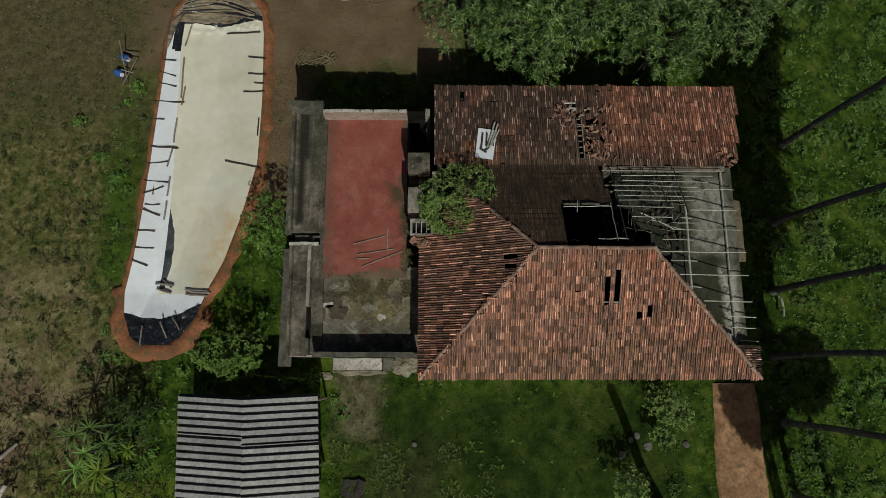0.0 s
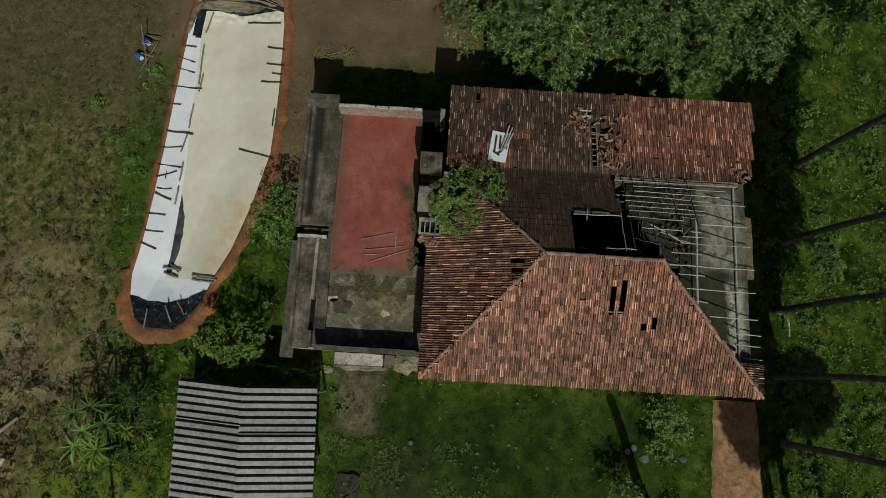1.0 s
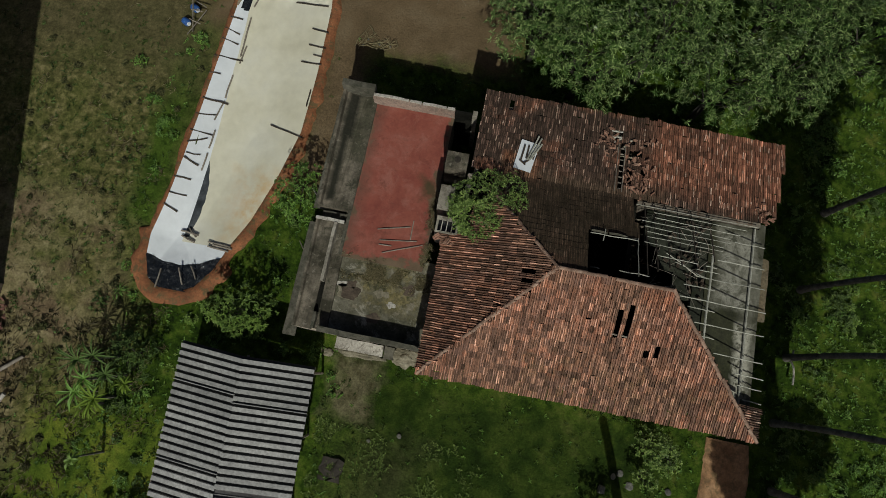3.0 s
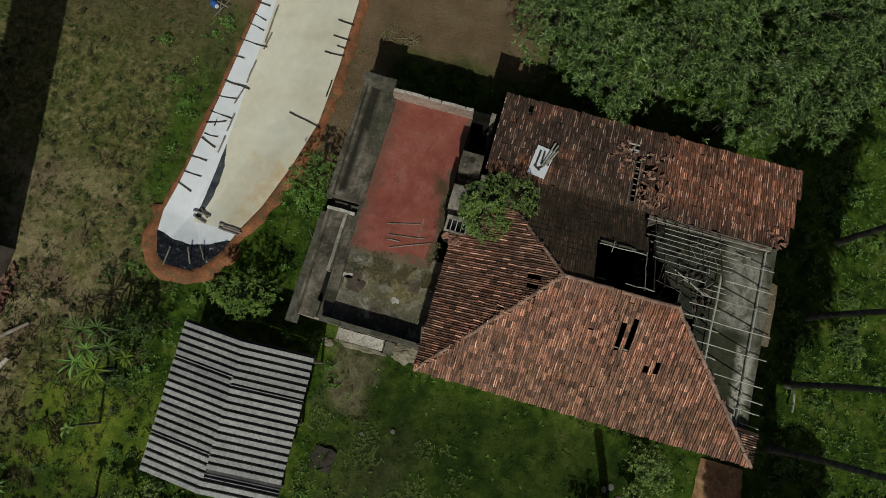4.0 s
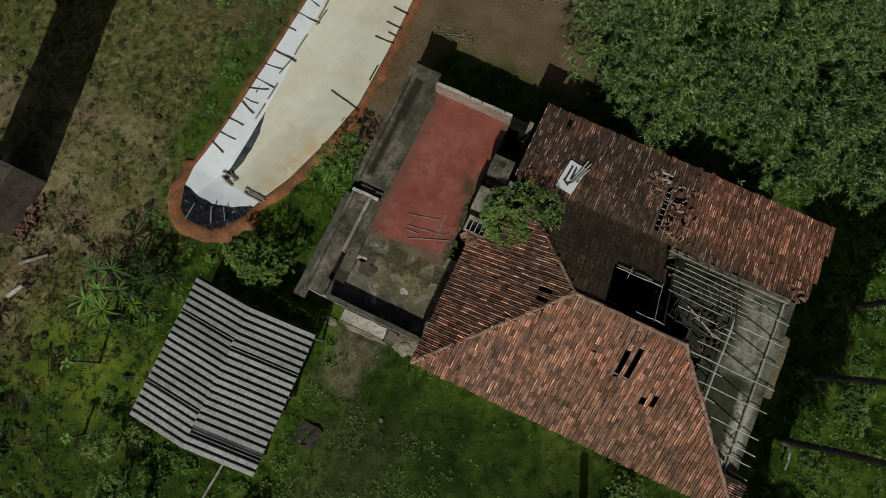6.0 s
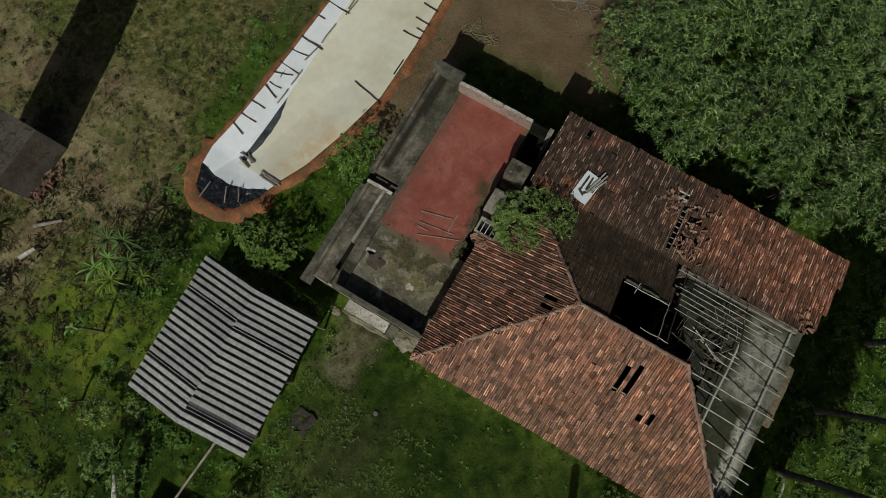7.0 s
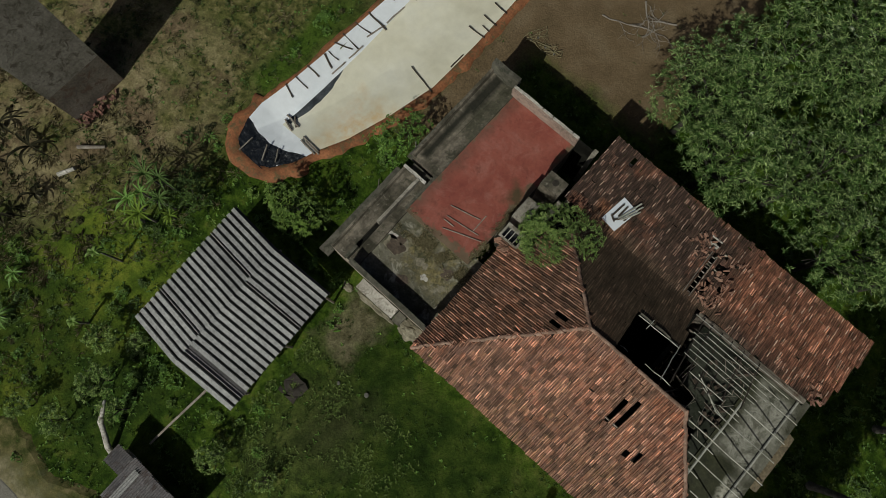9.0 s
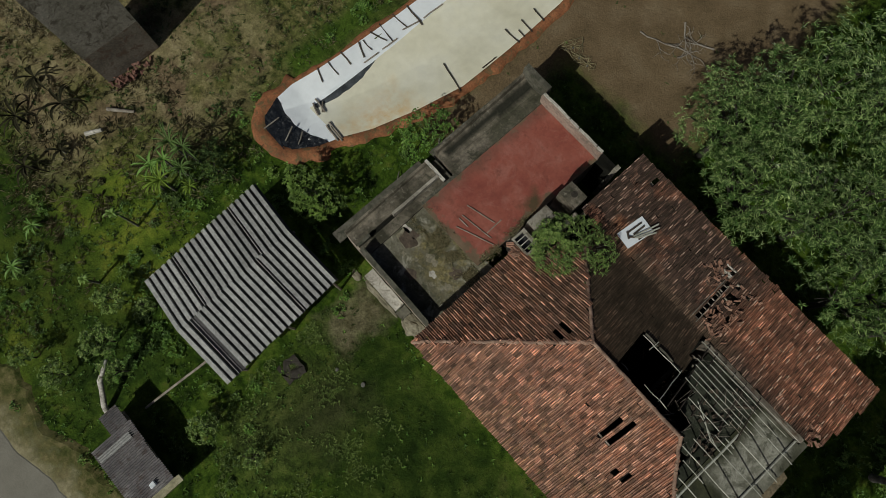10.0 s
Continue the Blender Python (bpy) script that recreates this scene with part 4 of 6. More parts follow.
for i, (y, x0, x1) in enumerate(((9.22, 7.75, 13.6), (8.93, 8.6, 13.0), (8.64, 8.6, 12.65), (8.36, 8.0, 12.1), (8.07, 8.1, 12.1), (7.79, 8.2, 11.75), (7.51, 8.2, 11.65), (7.2, 8.05, 10.6), (6.62, 8.6, 10.4), (6.3, 10.3, 11.3))):
    part("batten", bar((x0, y, north(y)), (x1, y + random.uniform(-0.12, 0.05), north(y) - 0.1 * (x1 > 11.5)), 0.017, 5, bow=0.035, seed=60 + i), M_BATTEN, house)
for i, x in enumerate((8.15, 8.6, 9.15, 9.7, 10.35, 11.2)):
    part("rafter", bar((x, 5.6 + i * 0.25, north(5.6 + i * 0.25) - 0.09), (x + 0.05, 9.4, north(9.4) - 0.09), 0.032, 6, bow=0.05, seed=80 + i), M_WOOD_D, house)
for i, (a, b) in enumerate((((6.9, 5.5, 5.2), (8.2, 5.48, 5.2)), ((5.7, 5.45, 5.0), (6.1, 5.45, 5.0)), ((5.6, 7.12, 4.48), (7.75, 7.15, 4.48)), ((6.2, 6.85, 4.5), (6.25, 7.4, 4.45)),
                            ((7.72, 5.4, 5.3), (7.75, 7.3, 4.4)), ((9.6, 6.6, 4.2), (11.2, 6.2, 3.9)), ((9.1, 6.9, 4.3), (10.8, 6.3, 3.7)))):
    part("batten", bar(a, b, 0.021, 5, bow=0.08, seed=90 + i), M_BATTEN, house)
litter = random.Random(77)
for i in range(24):
    x, y, a, l = litter.uniform(8.4, 11.4), litter.uniform(4.9, 8.9), litter.gauss(0, 0.9), litter.uniform(0.25, 0.7)
    z = min(north(y), east(x)) - litter.uniform(0.08, 0.35)
    part("lath", bar((x - l * math.cos(a), y - l * math.sin(a), z), (x + l * math.cos(a), y + l * math.sin(a), z - litter.uniform(0, 0.3)), 0.009, 4, bow=0.04, seed=130 + i), M_WOOD, house)
for bx in ((5.62, 6.35, 7.2, 7.28, 4.38, 4.46), (6.42, 7.25, 7.22, 7.3, 4.36, 4.44), (7.3, 7.66, 7.17, 7.26, 4.34, 4.42)):
    part("beam_head", slab(bx, rough=0.035), M_CONC, house, "grey broken edge of the opening")

# ---------------- flat-roofed annex ----------------
annex = thing("flat_roof_annex", "derelict concrete annex with red screed roof terrace and parapets", "building", (-4, 6, 0))
part("wall", slab((-6.75, -5.6, 0.55, 5.7, 0, 2.8)), M_WALL, annex)
part("wall", slab((-6.5, -1.5, 11.9, 12.2, 0, 2.8)), M_WALL, annex)
part("wall", slab((-6.75, -6.5, 6.3, 11.9, 0, 2.8)), M_WALL, annex)
part("wall", slab((-5.6, -0.95, 0.55, 0.8, 0, 2.8)), M_WALL, annex)
part("wall", slab((-1.75, -1.5, 6.3, 11.9, 0, 2.8)), M_WALL, annex)
part("roof_slab", slab((-5.6, -0.7, 0.72, 4.6, 2.8, 2.98)), M_COURT, annex, "stained lower terrace with peeling screed")
part("roof_slab", slab((-5.45, -1.47, 4.15, 11.9, 2.98, 3.3)), M_CONC, annex)
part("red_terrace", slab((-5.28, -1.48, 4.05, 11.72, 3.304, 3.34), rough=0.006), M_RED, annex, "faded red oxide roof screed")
for xa, xb in ((-5.4, -3.72), (-3.64, -3.1), (-3.02, -1.9), (-1.84, -1.5)):
    part("coping", slab((xa, xb, 11.82, 11.93, 4.0, 4.09), rough=0.025), M_CONC_L, annex, "pale broken coping")
part("parapet", slab((-5.42, -1.47, 11.72, 11.9, 3.3, 4.0), rough=0.02), M_PINK, annex, "pale pinkish plaster parapet, stained")
part("parapet", slab((-5.5, -0.9, 0.5, 0.72, 2.98, 3.82), rough=0.02), M_CONC, annex, "grey parapet of the lower terrace")
part("slab_edge", slab((-6.75, -5.45, 4.6, 6.2, 2.5, 2.7)), M_CONC, annex)


def fold(rows, name, m, label=""):
    """A long strip of roof whose section (x, z) runs from one end to the other."""
    verts, faces = [], []
    (ya, sa), (yb, sb) = rows
    k, n = len(sa), 16
    for j in range(n + 1):
        t = j / n
        for (xa, za), (xb, zb) in zip(sa, sb):
            p = Vector((xa + (xb - xa) * t, ya + (yb - ya) * t, za + (zb - za) * t))
            verts.append(p + noise.noise_vector(p * 1.9) * 0.015)
    for j in range(n):
        faces += [(j * k + i, j * k + i + 1, j * k + k + i + 1, j * k + k + i) for i in range(k - 1)]
    faces += [tuple(range(k))[::-1], tuple(n * k + i for i in range(k))]
    part(name, (verts, faces), m, annex, label)


fold(((6.25, ((-6.9, 2.75), (-6.9, 3.5), (-6.78, 3.52), (-6.72, 3.3), (-6.2, 3.22), (-6.15, 2.75))), (12.2, ((-7.0, 2.75), (-7.0, 3.55), (-6.86, 3.56), (-6.8, 3.32), (-6.3, 3.24), (-6.2, 2.75)))), "gutter_channel", M_GUTTER)
fold(((6.25, ((-6.2, 2.8), (-6.19, 3.225), (-6.12, 3.21), (-6.1, 2.8))), (12.2, ((-6.3, 2.8), (-6.29, 3.245), (-5.92, 3.2), (-5.9, 2.8)))), "damp_valley", M_GUTTER, "narrow valley of the roof edge")
fold(((6.25, ((-6.12, 2.8), (-6.11, 3.2), (-5.3, 3.36), (-5.28, 2.8))), (12.2, ((-5.92, 2.8), (-5.91, 3.2), (-5.3, 3.4), (-5.28, 2.8)))), "roof_edge", M_GUTTER)
fold(((0.55, ((-6.78, 2.75), (-6.76, 3.3), (-6.66, 3.3), (-6.6, 3.14), (-5.95, 3.16), (-5.94, 2.75))), (5.65, ((-6.86, 2.75), (-6.84, 3.3), (-6.72, 3.3), (-6.66, 3.14), (-6.0, 3.16), (-5.99, 2.75)))), "gutter_channel", M_GUTTER)
fold(((0.6, ((-5.75, 2.8), (-5.74, 3.1), (-5.2, 3.12), (-5.19, 2.8))), (5.65, ((-5.8, 2.8), (-5.79, 3.1), (-5.3, 3.12), (-5.29, 2.8)))), "roof_edge", M_GUTTER)
part("gutter_wall", slab((-5.94, -5.8, 2.75, 5.55, 2.8, 3.48), rough=0.04), M_TOWER, annex, "thin pale wall, broken part way")
part("coping", slab((-6.84, -5.5, 5.57, 5.7, 3.3, 3.44), rough=0.03), M_CONC_L, annex, "pale coping across the gutter end")
part("gutter_wall", slab((-5.9, -5.76, 0.6, 1.35, 2.8, 3.4), rough=0.03), M_CONC, annex)
# Black stump stands in for the dark of the broken gap.
part("broken_wall", slab((-5.95, -5.75, 1.35, 2.75, 2.8, 3.05), rough=0.06), M_SHADE_BLACK, annex, "near-black stump filling the gap in the wall")
part("end_wall", slab((-7.0, -5.4, 12.05, 12.35, 2.8, 4.12), rough=0.03), M_CONC, annex)
part("sunshade", slab((-7.35, -6.76, 0.1, 5.6, 2.2, 2.3), rough=0.02), M_CONC, annex)
part("sunshade", slab((-7.35, -6.76, 6.3, 12.2, 2.2, 2.3), rough=0.02), M_CONC, annex)
part("plinth", slab((-5.12, -2.75, -0.05, 0.5, 0.0, 0.5), rough=0.03), M_CONC_L, annex, "pale broken plinth along the foot of the wall")
part("plinth", slab((-2.68, -2.2, -0.1, 0.5, 0.0, 0.42), rough=0.05), M_CONC, annex, "dark stained end of the plinth")

# Wall added to fill the gap and coloured for its black shade.
part("screen_wall", slab((-1.46, -0.62, 11.76, 11.88, 0, 4.0), rough=0.012), M_SHADE_BLACK, annex, "added near-black wall standing in for the shade of the gap")
part("stub_wall", slab((-0.62, -0.4, 11.75, 12.0, 0, 4.0), rough=0.02), M_TOWER, annex)

chim = thing("water_tank_box", "small square concrete box with a round opening", "tank", (-0.9, 9.6, 0.9))
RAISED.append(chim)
part("body", slab((-1.44, -0.4, 9.2, 10.02, 0.9, 3.5), rough=0.012), M_GUTTER, chim)
# A dark disc on top stands in for the shaded hole.
part("opening", (lambda b: b)(tube([(-0.9, 9.65, 3.49), (-0.9, 9.65, 3.515)], [0.16, 0.16], 14)), M_DARK, chim)
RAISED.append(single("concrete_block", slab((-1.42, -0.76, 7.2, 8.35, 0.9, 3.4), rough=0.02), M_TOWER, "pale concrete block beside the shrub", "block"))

# ---------------- shed ----------------
def make_shed():
    shed = thing("open_shed", "open shed under a ribbed grey metal roof", "shed", (-8.4, -4.4, 0))
    # each half: runs of ribs, with a doubled lap or a slipped dark sheet between them
    RUNS = (("rib", 3), ("rib", 2), ("lap", 0), ("rib", 3), ("rib", 3), ("rib", 3), ("rib", 1), ("lap", 0), ("rib", 3), ("rib", 2)), \
           (("rib", 3), ("rib", 3), ("lap", 0), ("rib", 3), ("rib", 3), ("rib", 3), ("rib", 2), ("slip", 0), ("rib", 2))
    for side, xe, xr in ((0, -11.62, -8.60), (1, -5.38, -8.64)):
        ribs = sum(k for what, k in RUNS[side])
        gaps = sum({"lap": 0.12, "slip": 0.4}.get(what, 0.0) for what, k in RUNS[side])
        pitch = (6.75 - gaps) / ribs
        y = -1.08
        for what, k in RUNS[side]:
            lift = random.uniform(0, 0.03)
            prof = []
            if what == "rib":
                for j in range(k):
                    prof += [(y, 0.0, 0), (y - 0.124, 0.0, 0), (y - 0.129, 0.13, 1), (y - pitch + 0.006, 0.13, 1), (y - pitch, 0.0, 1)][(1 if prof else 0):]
                    y -= pitch
            elif what == "lap":
                prof = [(y, 0.02, 0), (y - 0.075, 0.02, 0), (y - 0.08, 0.17, 1), (y - 0.115, 0.17, 1), (y - 0.12, 0.0, 1)]
                y -= 0.12
            else:
                prof = [(y, 0.0, 0), (y - 0.05, -0.03, 2), (y - 0.16, 0.0, 2), (y - 0.2, 0.04, 2), (y - 0.31, 0.02, 2), (y - 0.34, 0.13, 2), (y - 0.37, 0.13, 1), (y - 0.4, 0.0, 1)]
                y -= 0.4
            verts, faces, slots = [], [], []
            for a, b in zip(prof, prof[1:]):
                m = len(verts)
                for yy, zz, _ in (a, b):
                    skew = (yy + 1.08) * (-0.055)
                    verts.append((xe + skew + random.uniform(-0.012, 0.012), yy, 2.55 + zz + lift))
                    verts.append((xr + skew * 0.9, yy - 0.15, 2.93 + zz + lift))
                faces.append((m, m + 1, m + 3, m + 2))
                slots.append(b[2])
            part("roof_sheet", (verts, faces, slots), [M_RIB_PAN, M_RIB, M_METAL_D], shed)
    for x, y in product((-11.2, -8.4, -5.5), (-1.4, -4.4, -7.4)):
        part("post", bar((x, y, -0.1), (x, y, 2.5 + (0.32 if x == -8.4 else 0)), 0.06, 8), M_WOOD, shed)
    for x in (-11.3, -8.45, -5.5):
        part("beam", slab((x - 0.05, x + 0.05, -7.6, -1.15, 2.42 + (0.3 if x == -8.45 else 0), 2.52 + (0.3 if x == -8.45 else 0))), M_WOOD, shed)
    return shed


make_shed()

# ---------------- vegetation ----------------
def leaf_cloud(centres, up_dirs, count, length, width, seed, spread=0.9, cup=0.35):
    """Rosettes of folded pointed leaves. Returns (verts, faces) as arrays."""
    g = np.random.default_rng(seed)
    c, u = np.repeat(np.asarray(centres, float), count, 0), np.repeat(np.asarray(up_dirs, float), count, 0)
    n = len(c)
    r = g.normal(size=(n, 3))
    side = r - (r * u).sum(1, keepdims=True) * u
    side /= np.linalg.norm(side, axis=1, keepdims=True) + 1e-9
    d = side * spread + u * (cup + g.normal(0, 0.25, (n, 1)))
    d /= np.linalg.norm(d, axis=1, keepdims=True)
    w = np.cross(d, u)
    w /= np.linalg.norm(w, axis=1, keepdims=True) + 1e-9
    nrm = np.cross(w, d)
    ln = (length * g.uniform(0.65, 1.25, (n, 1)))
    wd = width * g.uniform(0.7, 1.2, (n, 1))
    base = c + g.normal(0, 0.02, (n, 3))
    mid = base + d * ln * 0.5
    tip = base + d * ln - nrm * ln * 0.18
    verts = np.stack([base, mid + w * wd + nrm * wd * 0.35, tip, mid - w * wd + nrm * wd * 0.35], 1).reshape(-1, 3)
    k = np.arange(n)[:, None] * 4
    faces = np.concatenate([k + [0, 1, 2], k + [0, 2, 3]])
    return verts.tolist(), faces.tolist()


def crown_points(blobs, per_m2, seed, rough=0.22):
    """Points and outward directions over a cluster of ragged lumps (x, y, z, rx, ry, rz), upper sides mostly."""
    g = np.random.default_rng(seed)
    pts, ups = [], []
    for bx, by, bz, rx, ry, rz in blobs:
        m = int(per_m2 * 3.2 * (rx * ry + rx * rz))
        v = g.normal(size=(m, 3))
        v /= np.linalg.norm(v, axis=1, keepdims=True)
        v = v[v[:, 2] > -0.45]
        for q in v:
            k = 1 + rough * 2.2 * noise.noise(Vector(q) * 2.1 + Vector((bx, by, seed))) + g.normal(0, 0.05)
            if noise.noise(Vector((bx + q[0] * rx, by + q[1] * ry, q[2] * 2)) * 1.3) < -0.17:
                continue
            k *= 1 - 0.35 * (g.random() ** 3)
            pts.append((bx + q[0] * rx * k, by + q[1] * ry * k, bz + q[2] * rz * k))
            n = q * 0.6 + np.array([0, 0, 0.85]) + g.normal(0, 0.2, 3)
            ups.append(n / np.linalg.norm(n))
    return pts, ups


def plant(name, label, category, foot, blobs, per_m2, leaves, length, width, leaf, seed, trunk=0.12, group=""):
    t = thing(name, label, category, foot, group)
    pieces = []
    fx, fy, fz = foot
    top = Vector((np.mean([b[0] for b in blobs]), np.mean([b[1] for b in blobs]), np.mean([b[2] for b in blobs])))
    fork = Vector(foot).lerp(top, 0.45)
    pieces.append(tube([foot, Vector(foot).lerp(fork, 0.5) + Vector((0.05, 0.04, 0)), fork], [trunk, trunk * 0.8, trunk * 0.7], 8))
    part("trunk", pieces[0], M_BARK_D, t, smooth=True)
    for b in blobs:
        c = Vector(b[:3])
        mid = fork.lerp(c, 0.55) + Vector((0, 0, 0.15))
        limbs = []
        limbs.append(tube([fork, mid, c], [trunk * 0.55, trunk * 0.35, trunk * 0.15], 6))
        for i in range(4):
            a = random.uniform(0, 6.28)
            e = c + Vector((math.cos(a) * b[3] * 0.6, math.sin(a) * b[4] * 0.6, b[5] * random.uniform(0.0, 0.4)))
            limbs.append(tube([mid.lerp(c, 0.6), c.lerp(e, 0.5) + Vector((0, 0, 0.1)), e], [trunk * 0.25, trunk * 0.15, trunk * 0.06], 5))
        part("limb", merged(*limbs), M_BARK_D, t, smooth=True)
    pts, ups = crown_points(blobs, per_m2, seed)
    part("crown", leaf_cloud(pts, ups, leaves, length, width, seed), leaf, t)
    return t

# the wood behind the house: separate trees
def lumps(cx, cy, cz, r, n, seed, flat=0.6):
    rnd = random.Random(seed)
    out = [(cx, cy, cz, r * 0.75, r * 0.75, r * flat)]
    for i in range(n):
        a = 6.283 * i / n + rnd.uniform(-0.3, 0.3)
        q = rnd.uniform(0.5, 0.75) * r
        out.append((cx + math.cos(a) * q, cy + math.sin(a) * q, cz + rnd.uniform(-0.5, 0.25) * r * 0.5, r * rnd.uniform(0.35, 0.5), r * rnd.uniform(0.35, 0.5), r * rnd.uniform(0.3, 0.42)))
    return out


TREES = ((1.7, 17.5, 4.6, 2.6), (4.3, 15.7, 5.0, 2.7), (7.6, 17.3, 5.2, 2.6), (10.9, 15.7, 4.8, 2.5), (13.7, 16.7, 4.6, 2.4), (3.4, 21.0, 5.4, 3.3), (8.6, 21.3, 5.6, 3.3), (13.2, 20.8, 5.4, 3.1), (16.7, 18.7, 5.0, 2.6), (18.4, 23.5, 5.2, 3.0),
         (6.0, 26.0, 5.6, 3.4), (12.0, 26.5, 5.6, 3.4))
for i, (x, y, z, r) in enumerate(TREES):
    plant("mango_tree", "dense green broadleaf tree with long narrow leaves", "tree", (x, y, -0.1), lumps(x, y, z, r, 8, i), 15.0, 13, 0.235, 0.0165, M_LEAF, 100 + i, 0.2, "wood behind the house")

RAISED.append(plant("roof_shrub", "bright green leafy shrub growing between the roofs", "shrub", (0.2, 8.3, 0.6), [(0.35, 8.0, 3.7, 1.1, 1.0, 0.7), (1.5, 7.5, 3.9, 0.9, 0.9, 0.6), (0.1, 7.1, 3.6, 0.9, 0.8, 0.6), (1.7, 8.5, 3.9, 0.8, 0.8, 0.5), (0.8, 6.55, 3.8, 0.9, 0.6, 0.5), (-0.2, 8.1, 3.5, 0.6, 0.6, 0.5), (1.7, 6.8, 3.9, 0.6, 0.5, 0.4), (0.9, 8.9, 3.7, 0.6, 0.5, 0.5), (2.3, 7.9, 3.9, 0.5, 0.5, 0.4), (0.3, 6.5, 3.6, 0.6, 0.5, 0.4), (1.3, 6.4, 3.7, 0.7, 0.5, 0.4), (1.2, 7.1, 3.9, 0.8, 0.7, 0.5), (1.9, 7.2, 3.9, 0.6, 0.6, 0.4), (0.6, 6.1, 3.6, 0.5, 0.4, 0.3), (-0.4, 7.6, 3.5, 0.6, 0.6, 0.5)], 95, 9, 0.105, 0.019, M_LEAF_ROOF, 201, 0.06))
plant("garden_shrub", "rounded green shrub beside the pond", "shrub", (-9.9, 0.6, -0.1), [(-9.9, 0.85, 2.0, 1.2, 1.0, 0.9), (-9.0, 0.8, 1.9, 1.0, 0.9, 0.8), (-10.8, 0.6, 1.7, 0.8, 0.7, 0.7), (-9.6, 0.2, 1.8, 0.9, 0.7, 0.7)], 30, 8, 0.16, 0.034, M_LEAF_Y, 202, 0.07)
plant("garden_shrub", "straggling green shrub against the annex wall", "shrub", (-8.6, 7.0, -0.1), [(-8.6, 7.0, 2.1, 1.0, 1.1, 0.8), (-8.0, 6.1, 1.9, 0.7, 0.8, 0.6), (-8.9, 5.9, 1.6, 0.8, 0.6, 0.5), (-8.2, 8.1, 1.7, 0.6, 0.6, 0.5)], 30, 8, 0.14, 0.03, M_LEAF_B, 203, 0.06)

plant("garden_shrub", "straggling grey-green bush beside the tower", "shrub", (-27.9, -5.0, -0.1), [(-27.9, -5.0, 0.7, 0.8, 0.7, 0.5), (-28.6, -4.4, 0.9, 0.8, 0.8, 0.6), (-27.4, -4.4, 0.5, 0.5, 0.5, 0.3)], 30, 8, 0.16, 0.025, M_STRAW, 205, 0.05)
# Dark shrub added where the banana clump's shade lies.
plant("garden_shrub", "dense dark green shrub standing in for the shade of the bananas", "shrub", (-14.6, -2.3, -0.1), [(-14.6, -2.3, 1.3, 0.8, 0.8, 0.6), (-14.0, -2.9, 1.0, 0.6, 0.7, 0.5), (-15.0, -1.7, 1.1, 0.6, 0.6, 0.5), (-13.9, -2.0, 0.9, 0.5, 0.5, 0.4)], 34, 8, 0.17, 0.034, M_GRASS, 204, 0.06)

# palms along the boundary: tall trunks, crowns high above
def frond(a, length, lift, droop, seed):
    rnd = random.Random(seed)
    pts = []
    for i in range(9):
        t = i / 8
        rr = length * t * (1 - 0.18 * t)
        pts.append(Vector((math.cos(a) * rr, math.sin(a) * rr, lift * t * length * 0.5 - droop * t * t * length * 0.6)))
    rach = tube(pts, [0.04 * (1 - 0.8 * i / 8) for i in range(9)], 4)
    verts, faces = [], []
    for i in range(34):
        t = 0.12 + 0.86 * i / 33
        f = t * 8
        j = min(7, int(f))
        p = pts[j].lerp(pts[j + 1], f - j)
        d = (pts[j + 1] - pts[j]).normalized()
        s = d.cross(Vector((0, 0, 1))).normalized()
        for sg in (-1, 1):
            ln = 0.6 * math.sin(math.pi * (0.12 + 0.8 * t)) + 0.12
            q = p + (s * sg * 0.85 + d * 0.5).normalized() * ln - Vector((0, 0, ln * rnd.uniform(0.1, 0.5)))
            m = len(verts)
            verts += [p - d * 0.03, p.lerp(q, 0.5) + d * 0.05, q, p.lerp(q, 0.5) - d * 0.05]
            faces += [(m, m + 1, m + 2, m + 3)]
    return merged(rach, (verts, faces))


def make_palm(x, y, h, reach, lean=2.0, fronds=42):
    t = thing("coconut_palm", "tall slender palm with a grey ringed trunk", "palm tree", (x, y, 0), "palms along the boundary")
    pts = [Vector((x + lean * (i / 48) ** 1.2, y + 0.06 * math.sin(i / 8), -0.2 + (h + 0.2) * i / 48)) for i in range(49)]
    part("trunk", tube(pts, [0.145 - 0.04 * i / 48 + (0.012 if i % 2 else 0) + 0.08 * math.exp(-i / 3) for i in range(49)], 10), M_BARK, t, smooth=True)
    top = pts[-1]
    for i in range(fronds):
        v, f = frond(i * 2.399, reach * random.uniform(0.85, 1.1), 0.9 - 1.2 * (i % 4) / 3, 0.55, i)
        part("frond", ([Vector(p) + top for p in v], f), M_LEAF_D, t)
    return t


# Out of view; placed and thickened for the shadow it throws.
single("bare_trunk", bar((11.4, -8.3, -0.1), (10.1, -8.1, 7.2), 0.26, 10, 0.2, bow=0.3, seed=7), M_BARK, "bare leaning palm trunk standing in the yard", "tree trunk", smooth=True)
palm = make_palm(17.6, 7.5, 12.0, 2.9)
for x, y in ((17.2, 3.9), (16.8, 0.6), (18.5, 11.8), (17.0, -2.6)):
    copy_thing(palm, Matrix.Translation((x, y, 0)) @ Matrix.Rotation(0.04 * y, 4, "Z"))
# Unseen palms; crowns leaned and thickened to shade the strip by the house.
palm = make_palm(17.2, -6.0, 12.0, 1.9, 1.0, 64)
for x, y in ((17.0, -9.4), (17.3, -12.8), (19.7, -11.3)):
    copy_thing(palm, Matrix.Translation((x, y, 0)) @ Matrix.Rotation(0.04 * y, 4, "Z"))

